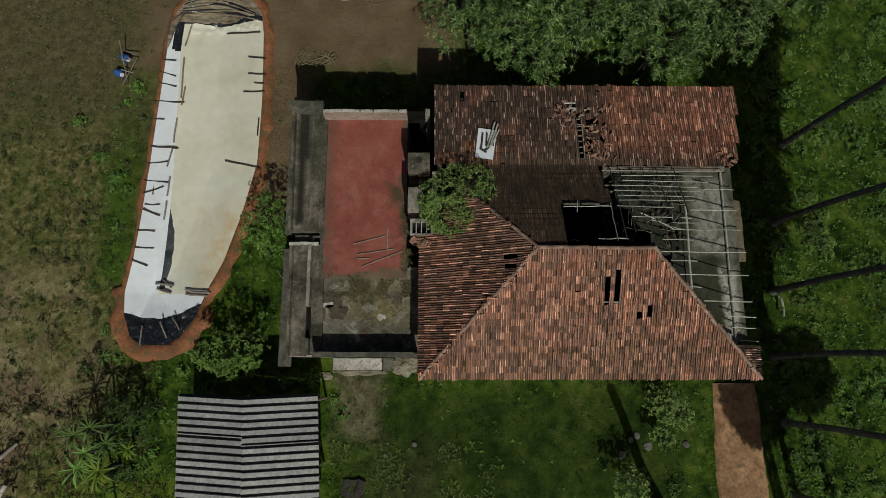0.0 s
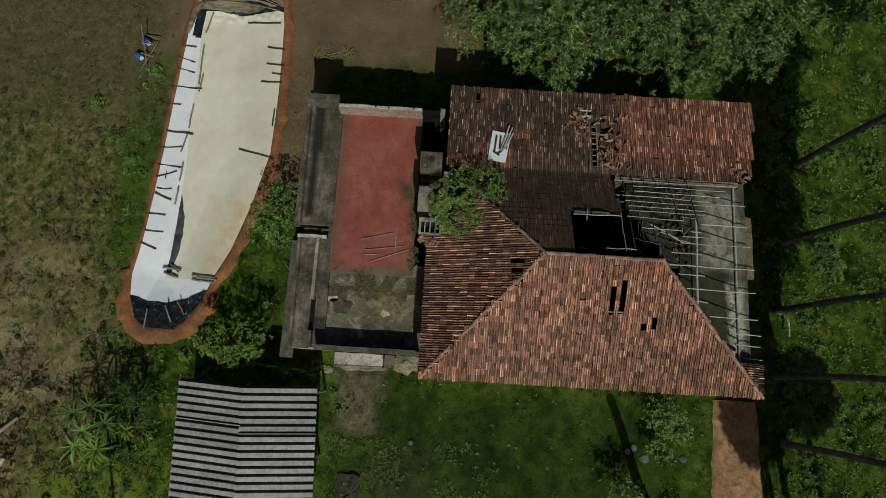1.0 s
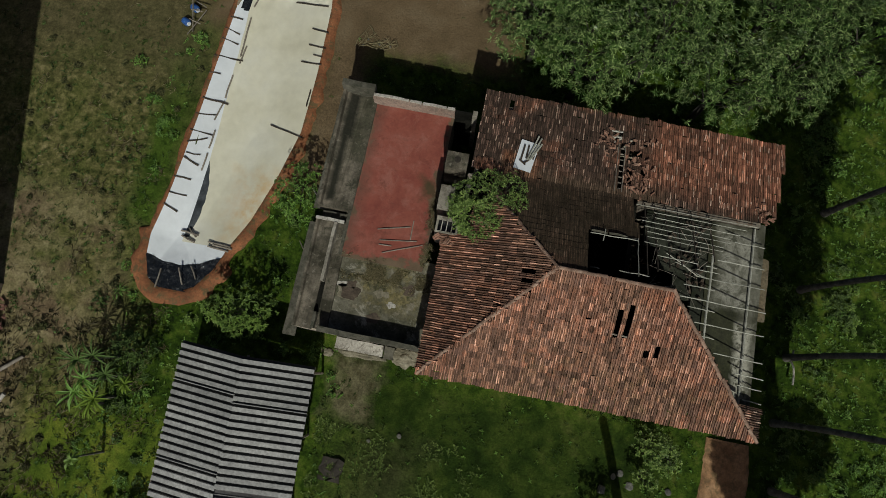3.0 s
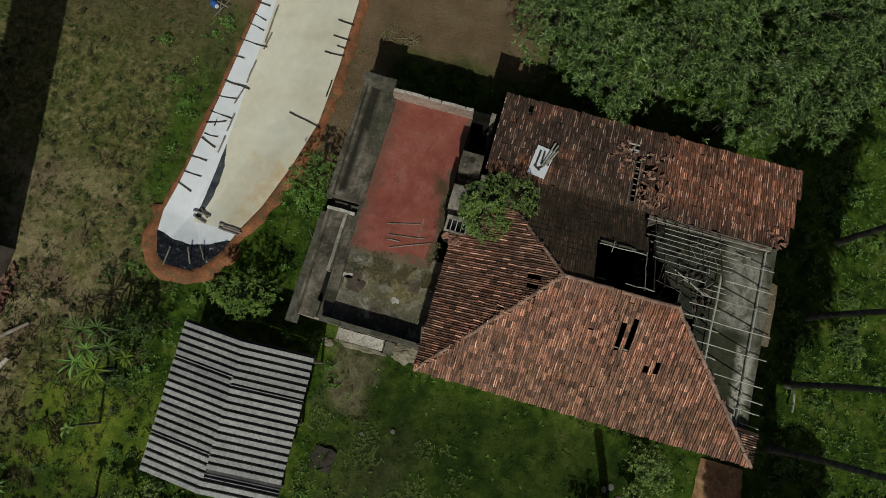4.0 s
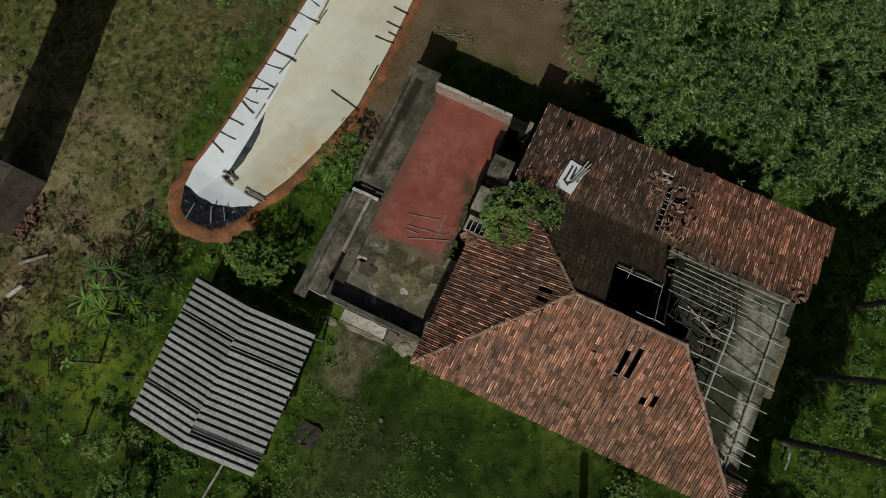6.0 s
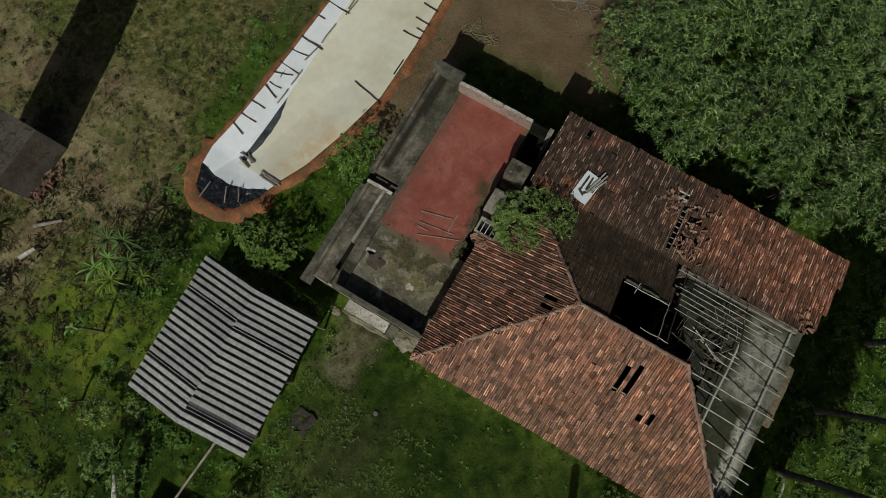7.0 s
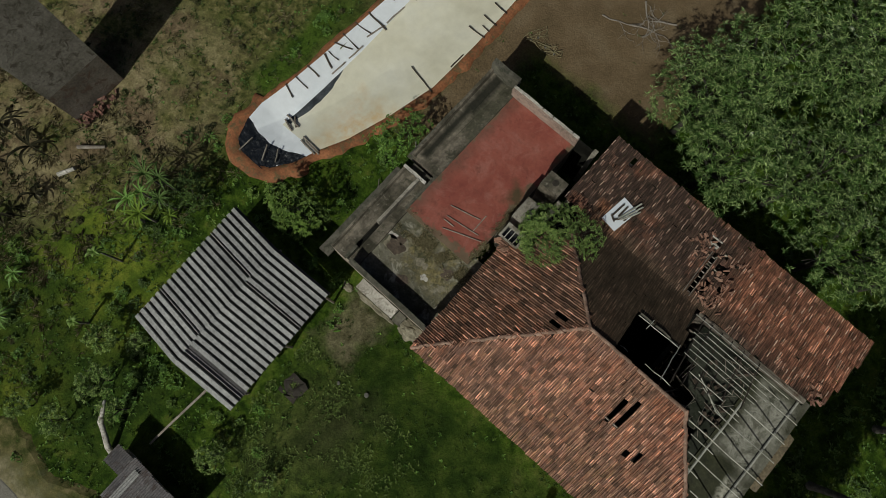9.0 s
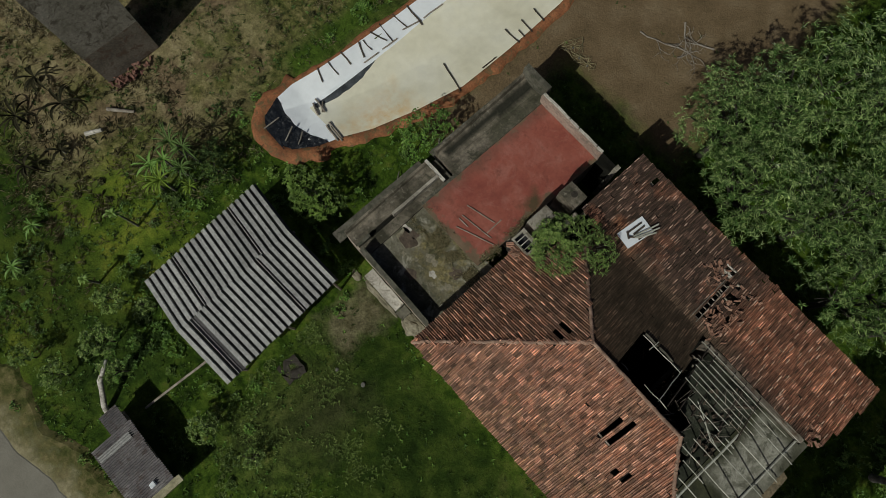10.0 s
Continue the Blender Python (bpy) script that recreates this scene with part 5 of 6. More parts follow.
# ---------------- road, path, hut, tower ----------------
def strip(x0, x1, near, far, z, bend=0.0, n=260):
    """A flat strip of ground along x; near(x), far(x): its edges."""
    verts, faces = [], []
    for i in range(n + 1):
        x = x0 + (x1 - x0) * i / n
        edge = near(x) + bend * (noise.noise(Vector((x * 0.35, z, 2))) + 0.5 * noise.noise(Vector((x * 1.4, z, 7))))
        verts += [(x, edge, z), (x, far(x), z), (x, edge + 0.9, -0.25)]
    for i in range(n):
        a, b = 3 * i, 3 * i + 3
        faces += [(a + 1, b + 1, b, a), (a, b, b + 2, a + 2)]
    return verts, faces


single("verge", strip(-60, 40, lambda x: -15.7 + 0.11 * (x + 5.4), lambda x: -18.6 + 0.14 * (x + 7.3), 0.07, 1.0), M_VERGE, "dusty pale verge beside the road", "verge", kind="structure")
single("road", strip(-60, 40, lambda x: -17.5 + 0.14 * (x + 7.3), lambda x: -24.0 + 0.14 * (x + 7.3), 0.09, 0.35), M_ASPHALT, "narrow grey worn asphalt road", "road", kind="structure")
def earth_path():
    """A trodden strip, humped a little, with a wandering edge on both sides."""
    verts, faces, n, m = [], [], 90, 12
    for j in range(n + 1):
        y = -0.7 - 13.6 * j / n
        w = 0.93 + 0.07 * min(1.0, (-0.7 - y) / 1.6)
        a = 13.35 + 0.09 * noise.noise(Vector((0, y * 0.9, 4))) + 0.07 * noise.noise(Vector((0, y * 3.1, 8)))
        b = 16.0 + 0.1 * noise.noise(Vector((5, y * 0.8, 4))) + 0.08 * noise.noise(Vector((5, y * 3.3, 8)))
        mid = (a + b) / 2
        for i in range(m + 1):
            t = i / m
            x = mid + (a - mid + (b - a) * t) * w
            verts.append((x, y, 0.13 - 0.28 * abs(2 * t - 1) ** 6 + 0.03 * noise.noise(Vector((x * 1.8, y * 1.8, 2)))))
    for j in range(n):
        faces += [(j * (m + 1) + i, j * (m + 1) + i + 1, (j + 1) * (m + 1) + i + 1, (j + 1) * (m + 1) + i) for i in range(m)]
    return verts, [f[::-1] for f in faces]


single("path", earth_path(), M_PATH, "orange bare earth path beside the house", "path", kind="structure")

hut = thing("low_hut", "low hut roofed with dark grey corrugated sheets", "hut", (-5.3, -13.6, 0))


def corrugated(x0, x1, y0, y1, z0, z1, pitch=0.1):
    n = int((x1 - x0) / pitch * 4)
    verts = []
    for j in range(n + 1):
        zz = 0.04 * math.cos(j * math.pi / 2)
        verts += [(x0 + (x1 - x0) * j / n, y0, z0 + zz), (x0 + (x1 - x0) * j / n, y1, z1 + zz)]
    return verts, [(2 * j, 2 * j + 1, 2 * j + 3, 2 * j + 2) for j in range(n)]


part("roof_sheet", corrugated(-8.03, -6.98, -13.6, -12.62, 1.3, 1.38, 0.11), M_HUT, hut)
for i, x in enumerate((-7.02, -5.88, -4.76)):
    part("roof_sheet", corrugated(x, x + 1.18, -14.75, -12.5 - 0.06 * (i % 2), 1.26 + 0.012 * i, 1.42 + 0.012 * i, 0.11), M_HUT, hut)
part("roof_patch", corrugated(-6.62, -6.28, -14.65, -12.85, 1.33, 1.47, 0.11), M_RIB, hut, "paler strip of sheet")
part("end_board", slab((-3.58, -3.24, -14.8, -12.25, 1.28, 1.46), rough=0.05), M_BOARD, hut, "pale board along the gable end")
part("wall", slab((-6.9, -3.75, -14.6, -13.1, 0, 1.22)), M_WALL, hut)
part("wall", slab((-7.9, -6.95, -13.5, -13.05, 0, 1.22)), M_WALL, hut)
single("plastic_bag", slab((-4.12, -3.85, -13.5, -13.2, 1.38, 1.54), bevel=0.05, rough=0.07), M_WHITE, "crumpled white bag lying on the hut roof", "bag")
single("timber_pole", bar((-6.5, -7.6, 2.45), (-7.3, -12.15, 0.1), 0.06, 7, bow=0.05), M_WOOD, "long grey pole leaning on the shed beam", "pole")

tower = thing("grey_tower", "tall bare grey concrete tower with streaked walls", "tower", (-24.1, -2.0, 0))
part("shaft", slab((-25.05, -22.5, -3.5, -0.25, 2.5, 18.5)), M_TOWER, tower)
part("base", slab((-25.053, -22.497, -3.503, -0.247, 0, 2.5)), M_MUD, tower, "brown base wall, darker than the shaft")

# ---------------- loose things ----------------
def stick(a, b, r, label, category="stick", group="", m=None, bow=0.04):
    stick.n += 1
    return single("wood_stick", bar(a, b, r, 6, bow=bow, seed=stick.n), m or M_WOOD_D, label, category, group)


stick.n = 300


def pond_z(x, y):
    a, b = pond_rim(y)
    d = min(1.0, (x - a) / 1.1, (b - x) / 2.6, (y - 1.15) / 2.7, (20.5 - y) / 1.6)
    d = max(0.0, d)
    return 0.12 - 0.6 * (d * d * (3 - 2 * d) * 0.4 + d * 0.6)


WEST_STICKS = ((-15.2, 15.9, -14.45, 15.8), (-15.2, 15.25, -14.4, 15.2), (-15.35, 14.15, -14.0, 14.4), (-15.35, 13.1, -14.8, 13.2), (-15.3, 11.6, -14.1, 11.7), (-15.4, 10.65, -14.5, 10.9),
               (-15.45, 9.7, -14.4, 9.75), (-15.4, 9.0, -14.6, 9.5), (-15.35, 8.15, -14.65, 7.9), (-15.3, 8.4, -14.7, 8.5), (-15.55, 7.0, -14.8, 7.05), (-15.55, 6.1, -14.8, 6.15), (-15.65, 5.45, -15.0, 5.2), (-15.1, 16.6, -14.5, 16.7))
for x0, y0, x1, y1 in WEST_STICKS:
    stick((x0, y0, pond_z(x0, y0) + 0.07), (x1, y1, pond_z(x1, y1) + 0.05), random.uniform(0.032, 0.055), "dark wooden stick weighing down the white sheet", group="sticks along the pond bank", bow=0.08)
CREST = ((-13.8, 19.0, -14.05, 17.7), (-14.05, 17.0, -14.05, 14.6), (-13.9, 15.3, -14.0, 14.2), (-14.15, 13.4, -14.2, 12.0), (-14.2, 11.8, -14.4, 10.6), (-14.25, 10.05, -14.3, 9.0), (-14.3, 8.7, -14.35, 7.7))
for x0, y0, x1, y1 in CREST:
    stick((x0 - 0.12, y0, pond_z(x0 - 0.12, y0) + 0.05), (x1 - 0.12, y1, pond_z(x1 - 0.12, y1) + 0.05), 0.045, "long grey pole lying on the pond floor", group="poles on the pond floor", m=M_WOOD)
EAST_STICKS = ((-10.5, 16.9, -9.5, 16.7), (-10.45, 15.9, -9.45, 15.75), (-10.05, 15.3, -9.5, 15.2), (-10.65, 14.85, -9.45, 14.75), (-11.45, 10.95, -9.45, 10.4), (-9.66, 13.2, -9.66, 12.2), (-11.9, 18.5, -9.9, 18.3))
for x0, y0, x1, y1 in EAST_STICKS:
    stick((x0, y0, pond_z(x0, y0) + 0.06), (x1, y1, pond_z(x1, y1) + 0.09), random.uniform(0.035, 0.05), "dark stick lying over the pond edge", group="sticks along the pond edge")
for x0, y0, x1, y1 in ((-12.9, 3.95, -11.6, 3.85), (-12.85, 3.72, -11.65, 3.6), (-12.6, 3.83, -11.5, 3.75), (-14.6, 4.3, -13.6, 4.2), (-14.5, 4.05, -13.7, 3.8), (-14.2, 4.5, -13.7, 4.1)):
    stick((x0, y0, pond_z(x0, y0) + 0.09), (x1, y1, pond_z(x1, y1) + 0.1), 0.05, "offcut of grey timber at the pond corner", "timber", "offcuts at the pond corner", M_WOOD)
for x0, y0, x1, y1 in ((-14.8, 1.1, -14.85, 2.1), (-13.9, 2.3, -13.5, 1.5), (-13.3, 2.5, -12.9, 1.9)):
    stick((x0, y0, 0.2), (x1, y1, pond_z(x1, y1) + 0.12), 0.04, "pale stick on the black liner", "stick", "sticks on the liner", M_WOOD)
for x0, y0, x1, y1 in ((-3.96, 5.7, -2.47, 6.1), (-3.76, 5.21, -2.03, 5.48), (-3.75, 5.0, -3.15, 5.03), (-3.53, 4.63, -1.72, 5.35), (-2.37, 6.43, -2.35, 5.48)):
    stick((x0 * 0.987, y0 * 0.987, 3.37), (x1 * 0.987, y1 * 0.987, 3.37), 0.026, "thin pale batten lying on the red terrace", "batten", "battens on the terrace", M_WOOD, 0.02)
stick((-8.2, 4.9, 0.15), (-7.7, 4.3, 0.5), 0.03, "pale broken stick in the grass", m=M_WOOD)
stick((-7.9, 7.5, 1.3), (-7.4, 7.0, 1.9), 0.04, "pale dead branch beside the annex", m=M_CONC_L)


# patched sheet and rubble on the rear slope
def rear_z(y):
    return KINK_Z + (y - KINK_Y) * (REAR_Z - KINK_Z) / (REAR_Y - KINK_Y)


patch = thing("patch_sheet", "white roofing sheet with dark battens laid over tiles", "sheet", (2.3, 10.6, rear_z(10.6)))
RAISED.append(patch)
part("sheet", ([(x, y, rear_z(y) + 0.10 + dz) for dz in (0, 0.02) for x, y in ((1.75, 9.9), (2.6, 9.78), (2.85, 11.35), (1.95, 11.5))],
               [(3, 2, 1, 0), (4, 5, 6, 7), (0, 1, 5, 4), (1, 2, 6, 5), (2, 3, 7, 6), (3, 0, 4, 7)]), M_WHITE, patch)
for a, b in (((2.05, 10.3), (2.15, 11.2)), ((2.2, 10.2), (2.5, 10.5)), ((2.3, 10.5), (2.35, 11.2)), ((2.62, 10.5), (2.68, 10.9)), ((2.0, 10.35), (2.3, 10.15))):
    part("batten", bar((*a, rear_z(a[1]) + 0.15), (*b, rear_z(b[1]) + 0.15), 0.045, 5), M_WOOD_D, patch)
for a, b in (((2.35, 10.4), (2.75, 11.8)), ((2.45, 10.4), (2.9, 11.7)), ((2.55, 10.5), (2.95, 11.4))):
    part("plank", bar((*a, rear_z(a[1]) + 0.18), (*b, rear_z(b[1]) + 0.16), 0.04, 5), M_BATTEN, patch)

FALLEN = mesh_of("fallen_tile", TILE_V, TILE_F, M_TILE_OLD, slots=TILE_S)
RUINED = mesh_of("blackened_tile", TILE_V, TILE_F, M_HOLLOW)
LOOSE = mesh_of("loose_tile", TILE_V, TILE_F, M_LOOSE)
rnd = random.Random(12)
for i in range(105):
    q = rnd.random()
    if q < 0.66:
        x, y = max(7.2, 7.75 + rnd.gauss(0, 0.3)), rnd.choice((10.0, 10.3, 12.5, 10.6, 11.4, 10.9)) + rnd.gauss(0, 0.22)
    elif q < 0.86:
        x, y = 6.15 + rnd.gauss(0, 0.2), 12.3 + rnd.gauss(0, 0.35)
    else:
        x, y = min(14.15, 13.85 + rnd.gauss(0, 0.2)), 9.95 + rnd.gauss(0, 0.25)
    if not (9.6 < y < 13.5):
        continue
    t = new("roof_tile", LOOSE)
    t.matrix_basis = pose(x, y, rear_z(y) + rnd.uniform(0.06, 0.1), rnd.gauss(0, 7), rnd.gauss(0, 7), rnd.uniform(0, 360)) @ Matrix.Diagonal((rnd.uniform(0.25, 0.55), rnd.uniform(0.4, 0.85), 0.6, 1))
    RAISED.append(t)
    tagged(t, "loose slipped clay tile lying on the roof", "roof tile", "loose tiles on the rear roof")
for i in range(8):
    y = 9.9 + i * 0.31
    part("batten", bar((6.66, y, rear_z(y) - 0.02), (7.04, y, rear_z(y) - 0.02), 0.028, 5), M_WOOD, house)
for x in (6.68, 7.02):
    part("batten", bar((x, 9.7, rear_z(9.7) + 0.05), (x, 12.4, rear_z(12.4) + 0.05), 0.026, 5), M_WOOD, house)
for a, b in (((6.25, 12.95), (6.85, 12.97)), ((6.3, 12.62), (6.8, 12.66)), ((6.4, 12.3), (6.8, 12.65))):
    part("batten", bar((*a, rear_z(a[1]) + 0.03), (*b, rear_z(b[1]) + 0.03), 0.04, 5), M_CONC_L, house)

# rubble heap in the roofless room
for i in range(90):
    x, y = rnd.uniform(7.5, 10.2), rnd.uniform(5.1, 8.4)
    if rnd.random() < 0.5:
        t = new("roof_tile", FALLEN)
        t.matrix_basis = pose(x, y, 0.2 + rnd.uniform(0, 0.25), rnd.gauss(0, 20), rnd.gauss(0, 20), rnd.uniform(0, 360))
        tagged(t, "fallen clay tile on the rubble", "roof tile", "fallen tiles in the ruined room")
    else:
        a = rnd.uniform(0, 6.28)
        l = rnd.uniform(0.4, 1.3)
        stick((x, y, 0.22 + rnd.uniform(0, 0.3)), (x + l * math.cos(a), y + l * math.sin(a), 0.22 + rnd.uniform(0, 0.3)), 0.025, "fallen roof lath on the rubble", "lath", "fallen laths in the ruined room", M_WOOD)

# what has fallen on to the ceiling slab under the battens
for i in range(56):
    if i < 20:
        x, y = 11.15 + rnd.gauss(0, 0.22), 6.3 + rnd.gauss(0, 0.42)
    else:
        x, y = rnd.uniform(9.6, 11.5), rnd.uniform(6.7, 9.1)
    z = 2.74 + rnd.uniform(0, 0.12)
    if i % 3 or i < 16:
        t = new("roof_tile", RUINED)
        t.matrix_basis = pose(x, y, z, rnd.gauss(0, 14), rnd.gauss(0, 14), rnd.gauss(0, 40)) @ Matrix.Diagonal((rnd.uniform(0.4, 0.8), rnd.uniform(0.4, 0.9), 0.7, 1))
        RAISED.append(tagged(t, "broken clay tile fallen on the dark slab", "roof tile", "tiles fallen on the slab"))
    else:
        a, l = rnd.uniform(0, 3.14), rnd.uniform(0.2, 0.5)
        RAISED.append(stick((x - l * math.cos(a), y - l * math.sin(a), z), (x + l * math.cos(a), y + l * math.sin(a), z + 0.05), 0.014, "thin grey twig lying on the dark slab", "twig", "twigs on the slab", M_WOOD, 0.2))

grow_later = [(rnd.uniform(7.5, 10.4), rnd.uniform(5.1, 8.5), 0.1) for _ in range(70)]

# barred roof light by the shrub
light = thing("roof_light", "small barred roof opening with a concrete rim", "roof light", (-0.77, 6.4, 0.9))
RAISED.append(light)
for bx in ((-1.3, -0.24, 6.72, 6.82, 0.9, 3.42), (-1.3, -1.2, 6.05, 6.72, 0.9, 3.36), (-0.34, -0.24, 6.05, 6.72, 0.9, 3.36), (-1.2, -0.34, 6.05, 6.13, 0.9, 3.36)):
    part("rim", slab(bx, rough=0.01), M_TOWER, light)
for x in (-1.02, -0.78, -0.54):
    part("glazing_bar", slab((x - 0.02, x + 0.02, 6.13, 6.72, 3.3, 3.34)), M_CONC_L, light)
# Thin black sheet in place of the shaded depth below the bars.
part("hollow", slab((-1.2, -0.34, 6.13, 6.72, 2.984, 3.0)), M_BLACK, light)
for i in range(9):
    t = new("roof_tile", LOOSE)
    t.matrix_basis = pose(rnd.uniform(-1.3, -0.3), rnd.uniform(5.55, 5.95), 3.15 + rnd.uniform(0, 0.2), rnd.gauss(0, 15), rnd.gauss(0, 15), rnd.uniform(0, 360))
    RAISED.append(tagged(t, "broken clay tile piled by the roof light", "roof tile", "broken tiles by the roof light"))

# bricks and fallen wood round the tower
BRICK = bpy.data.meshes.new("brick")
bm = slab((-0.11, 0.11, -0.055, 0.055, -0.035, 0.035), bevel=0.006)
bm.to_mesh(BRICK)
bm.free()
BRICK.materials.append(M_BRICK)
for i in range(64):
    b = new("brick", BRICK)
    b.matrix_basis = pose(-22.1 + rnd.gauss(0, 0.16), rnd.triangular(-3.6, -0.7, -3.2), rnd.uniform(0.02, 0.26), rnd.gauss(0, 15), rnd.gauss(0, 15), rnd.uniform(0, 360))
    tagged(b, "old red brick in a heap by the tower", "brick", "bricks by the tower")
single("fallen_log", bar((-21.3, -4.5, 0.1), (-20.2, -3.5, 0.12), 0.11, 9, 0.08), M_WOOD, "pale weathered log lying on bare soil", "log")
single("fallen_log", bar((-20.9, -6.2, 0.1), (-20.5, -5.4, 0.14), 0.13, 9, 0.1), M_CONC_L, "short pale split log on the soil", "log")

# blue barrels in a rack of sticks
for x, y in ((-17.3, 16.75), (-17.55, 15.85)):
    can = thing("blue_can", "small blue plastic can tipped among sticks", "can", (x, y, 0))
    a, b = Vector((x, y, 0.25)), Vector((x + 0.35, y - 0.2, 0.28))
    part("body", tube([a, a.lerp(b, 0.1), a.lerp(b, 0.9), b], [0.17, 0.2, 0.2, 0.16], 14), M_BLUE, can, smooth=True)
    part("lid", tube([b, b.lerp(a, -0.12)], [0.12, 0.12], 12), M_WHITE, can)
for a, b in (((-17.25, 17.4, 0.8), (-16.95, 15.3, 0.1)), ((-17.3, 17.2, 0.1), (-16.4, 16.7, 0.5)), ((-17.2, 16.4, 0.5), (-16.5, 16.4, 0.5)), ((-17.2, 15.9, 0.4), (-16.5, 15.7, 0.4)), ((-16.5, 16.7, 0.2), (-17.1, 15.0, 0.3))):
    stick(a, b, 0.03, "bare stick of a small rack", "stick", "sticks of the rack", M_WOOD)


# ---------------- smaller plants ----------------
def blade_plant(name, label, category, x, y, z, n, length, width, leaf, seed, group="", stem=0.0, droop=0.55):
    """A stem with long arching leaves, as a banana or a palm seedling has."""
    r = random.Random(seed)
    t = thing(name, label, category, (x, y, z), group)
    if stem:
        part("stem", bar((x, y, z - 0.1), (x + r.uniform(-0.1, 0.1), y + r.uniform(-0.1, 0.1), z + stem), 0.07, 8, 0.04), M_BARK, t)
    for i in range(n):
        a = i * 2.399 + r.uniform(-0.3, 0.3)
        ln, w = length * r.uniform(0.45, 1.2), width * r.uniform(0.7, 1.3)
        lift = r.uniform(0.2, 1.5)
        d = Vector((math.cos(a), math.sin(a), 0))
        s = Vector((-d.y, d.x, 0))
        verts = []
        for k in range(8):
            q = k / 7
            p = Vector((x, y, z + stem)) + d * ln * q * (1 - 0.12 * q) + Vector((0, 0, ln * (lift * q - droop * (1 + lift) * q * q)))
            ww = w * math.sin(math.pi * (0.06 + 0.92 * q)) ** 0.8 * 0.5
            verts += [p - s * ww + Vector((0, 0, ww * 0.4)), p, p + s * ww + Vector((0, 0, ww * 0.4))]
        faces = []
        for k in range(7):
            faces += [(3 * k, 3 * k + 1, 3 * k + 4, 3 * k + 3), (3 * k + 1, 3 * k + 2, 3 * k + 5, 3 * k + 4)]
        part("leaf", (verts, faces), leaf, t)
    return t


# Northern plants get darker leaves, colouring in the shade among them.
for i, (x, y, st, ln) in enumerate(((-16.4, -2.95, 1.7, 1.0), (-16.2, -4.4, 1.5, 0.95), (-15.0, -3.35, 1.6, 0.8), (-15.25, -4.5, 1.5, 0.95), (-15.8, -3.7, 1.8, 0.9), (-15.6, -4.9, 1.2, 0.8), (-14.65, -3.75, 0.3, 0.6), (-15.6, -2.6, 2.0, 1.0))):
    blade_plant("banana_plant", "young banana plant with long arching green leaves", "banana plant", x, y, 0, 18, ln * 1.0, 0.085, M_GRASS if y > -3.6 else M_LEAF_B if i % 3 == 1 else M_BANANA, 400 + i, "banana clump", st + 0.3, 0.42)
for i, (x, y, st) in enumerate(((-18.4, -11.0, 0.4), (-17.2, -12.9, 0.5))):
    blade_plant("banana_plant", "young banana plant with long arching green leaves", "banana plant", x, y, 0, 12, 0.9, 0.1, M_LEAF_B, 410 + i, "bananas in the yard", st)
blade_plant("papaya_sapling", "tall slender sapling with a tuft of pale leaves", "sapling", -15.03, -7.1, 0, 14, 0.5, 0.13, M_LEAF_Y, 420, "saplings in the yard", 2.5)
blade_plant("papaya_sapling", "short slender sapling with a tuft of pale leaves", "sapling", -13.88, -10.3, 0, 12, 0.4, 0.12, M_LEAF_Y, 422, "saplings in the yard", 1.4)
blade_plant("yard_grass_clump", "clump of long dark grass", "grass clump", -16.6, 0.6, 0, 22, 0.6, 0.04, M_LEAF_B, 421)
# Blackish leaves laid out as dark star shapes on the soil.
for i, (x, y, s) in enumerate(((-25.2, -6.3, 1.15), (-23.0, -6.1, 1.3), (-24.0, -8.3, 1.2), (-21.3, -9.5, 1.0), (-20.8, -7.6, 0.7))):
    blade_plant("withered_palm", "blackish palm seedling spread on the soil", "dead plant", x, y, 0.02, 11, s * 1.15, 0.15, M_BLACKISH_LEAF, 430 + i, "withered seedlings", 0.35, 0.5)
    blade_plant("dead_frond_tuft", "tuft of dry pale fronds on the soil", "dead plant", x + 0.25, y - 0.3, 0.02, 8, 0.5 * s, 0.03, M_STRAW, 450 + i, "dry tufts", 0.1, 0.5)

# heap of dry palm fronds beside the annex
HEAP = ((-7.9, 16.3, -7.4, 17.6), (-7.75, 16.4, -7.2, 17.5), (-7.4, 17.7, -6.8, 16.9), (-7.2, 17.5, -6.7, 17.0), (-7.0, 16.5, -5.8, 16.9), (-7.2, 16.6, -6.1, 17.0), (-7.7, 16.35, -5.9, 16.5),
        (-5.75, 17.1, -5.7, 16.5), (-6.9, 16.9, -6.75, 16.3), (-7.3, 16.9, -6.9, 17.3), (-6.5, 16.4, -5.6, 16.75))
for i, (x0, y0, x1, y1) in enumerate(HEAP):
    t = single("dry_frond", bar((x0, y0, 0.06), (x1, y1, 0.12 + 0.1 * (i % 3)), 0.022, 6, 0.012, bow=0.3, seed=700 + i), M_STRAW, "dry straw-coloured palm frond stalk on bare soil", "palm frond", "heap of dry fronds")
for i, (x, y) in enumerate(((-7.3, 16.9), (-6.6, 16.7), (-7.5, 16.5), (-6.0, 16.7))):
    blade_plant("dead_frond_tuft", "tuft of dry pale fronds on the soil", "dead plant", x, y, 0.02, 10, 0.55, 0.025, M_STRAW, 720 + i, "dry tufts", 0.1, 0.45)

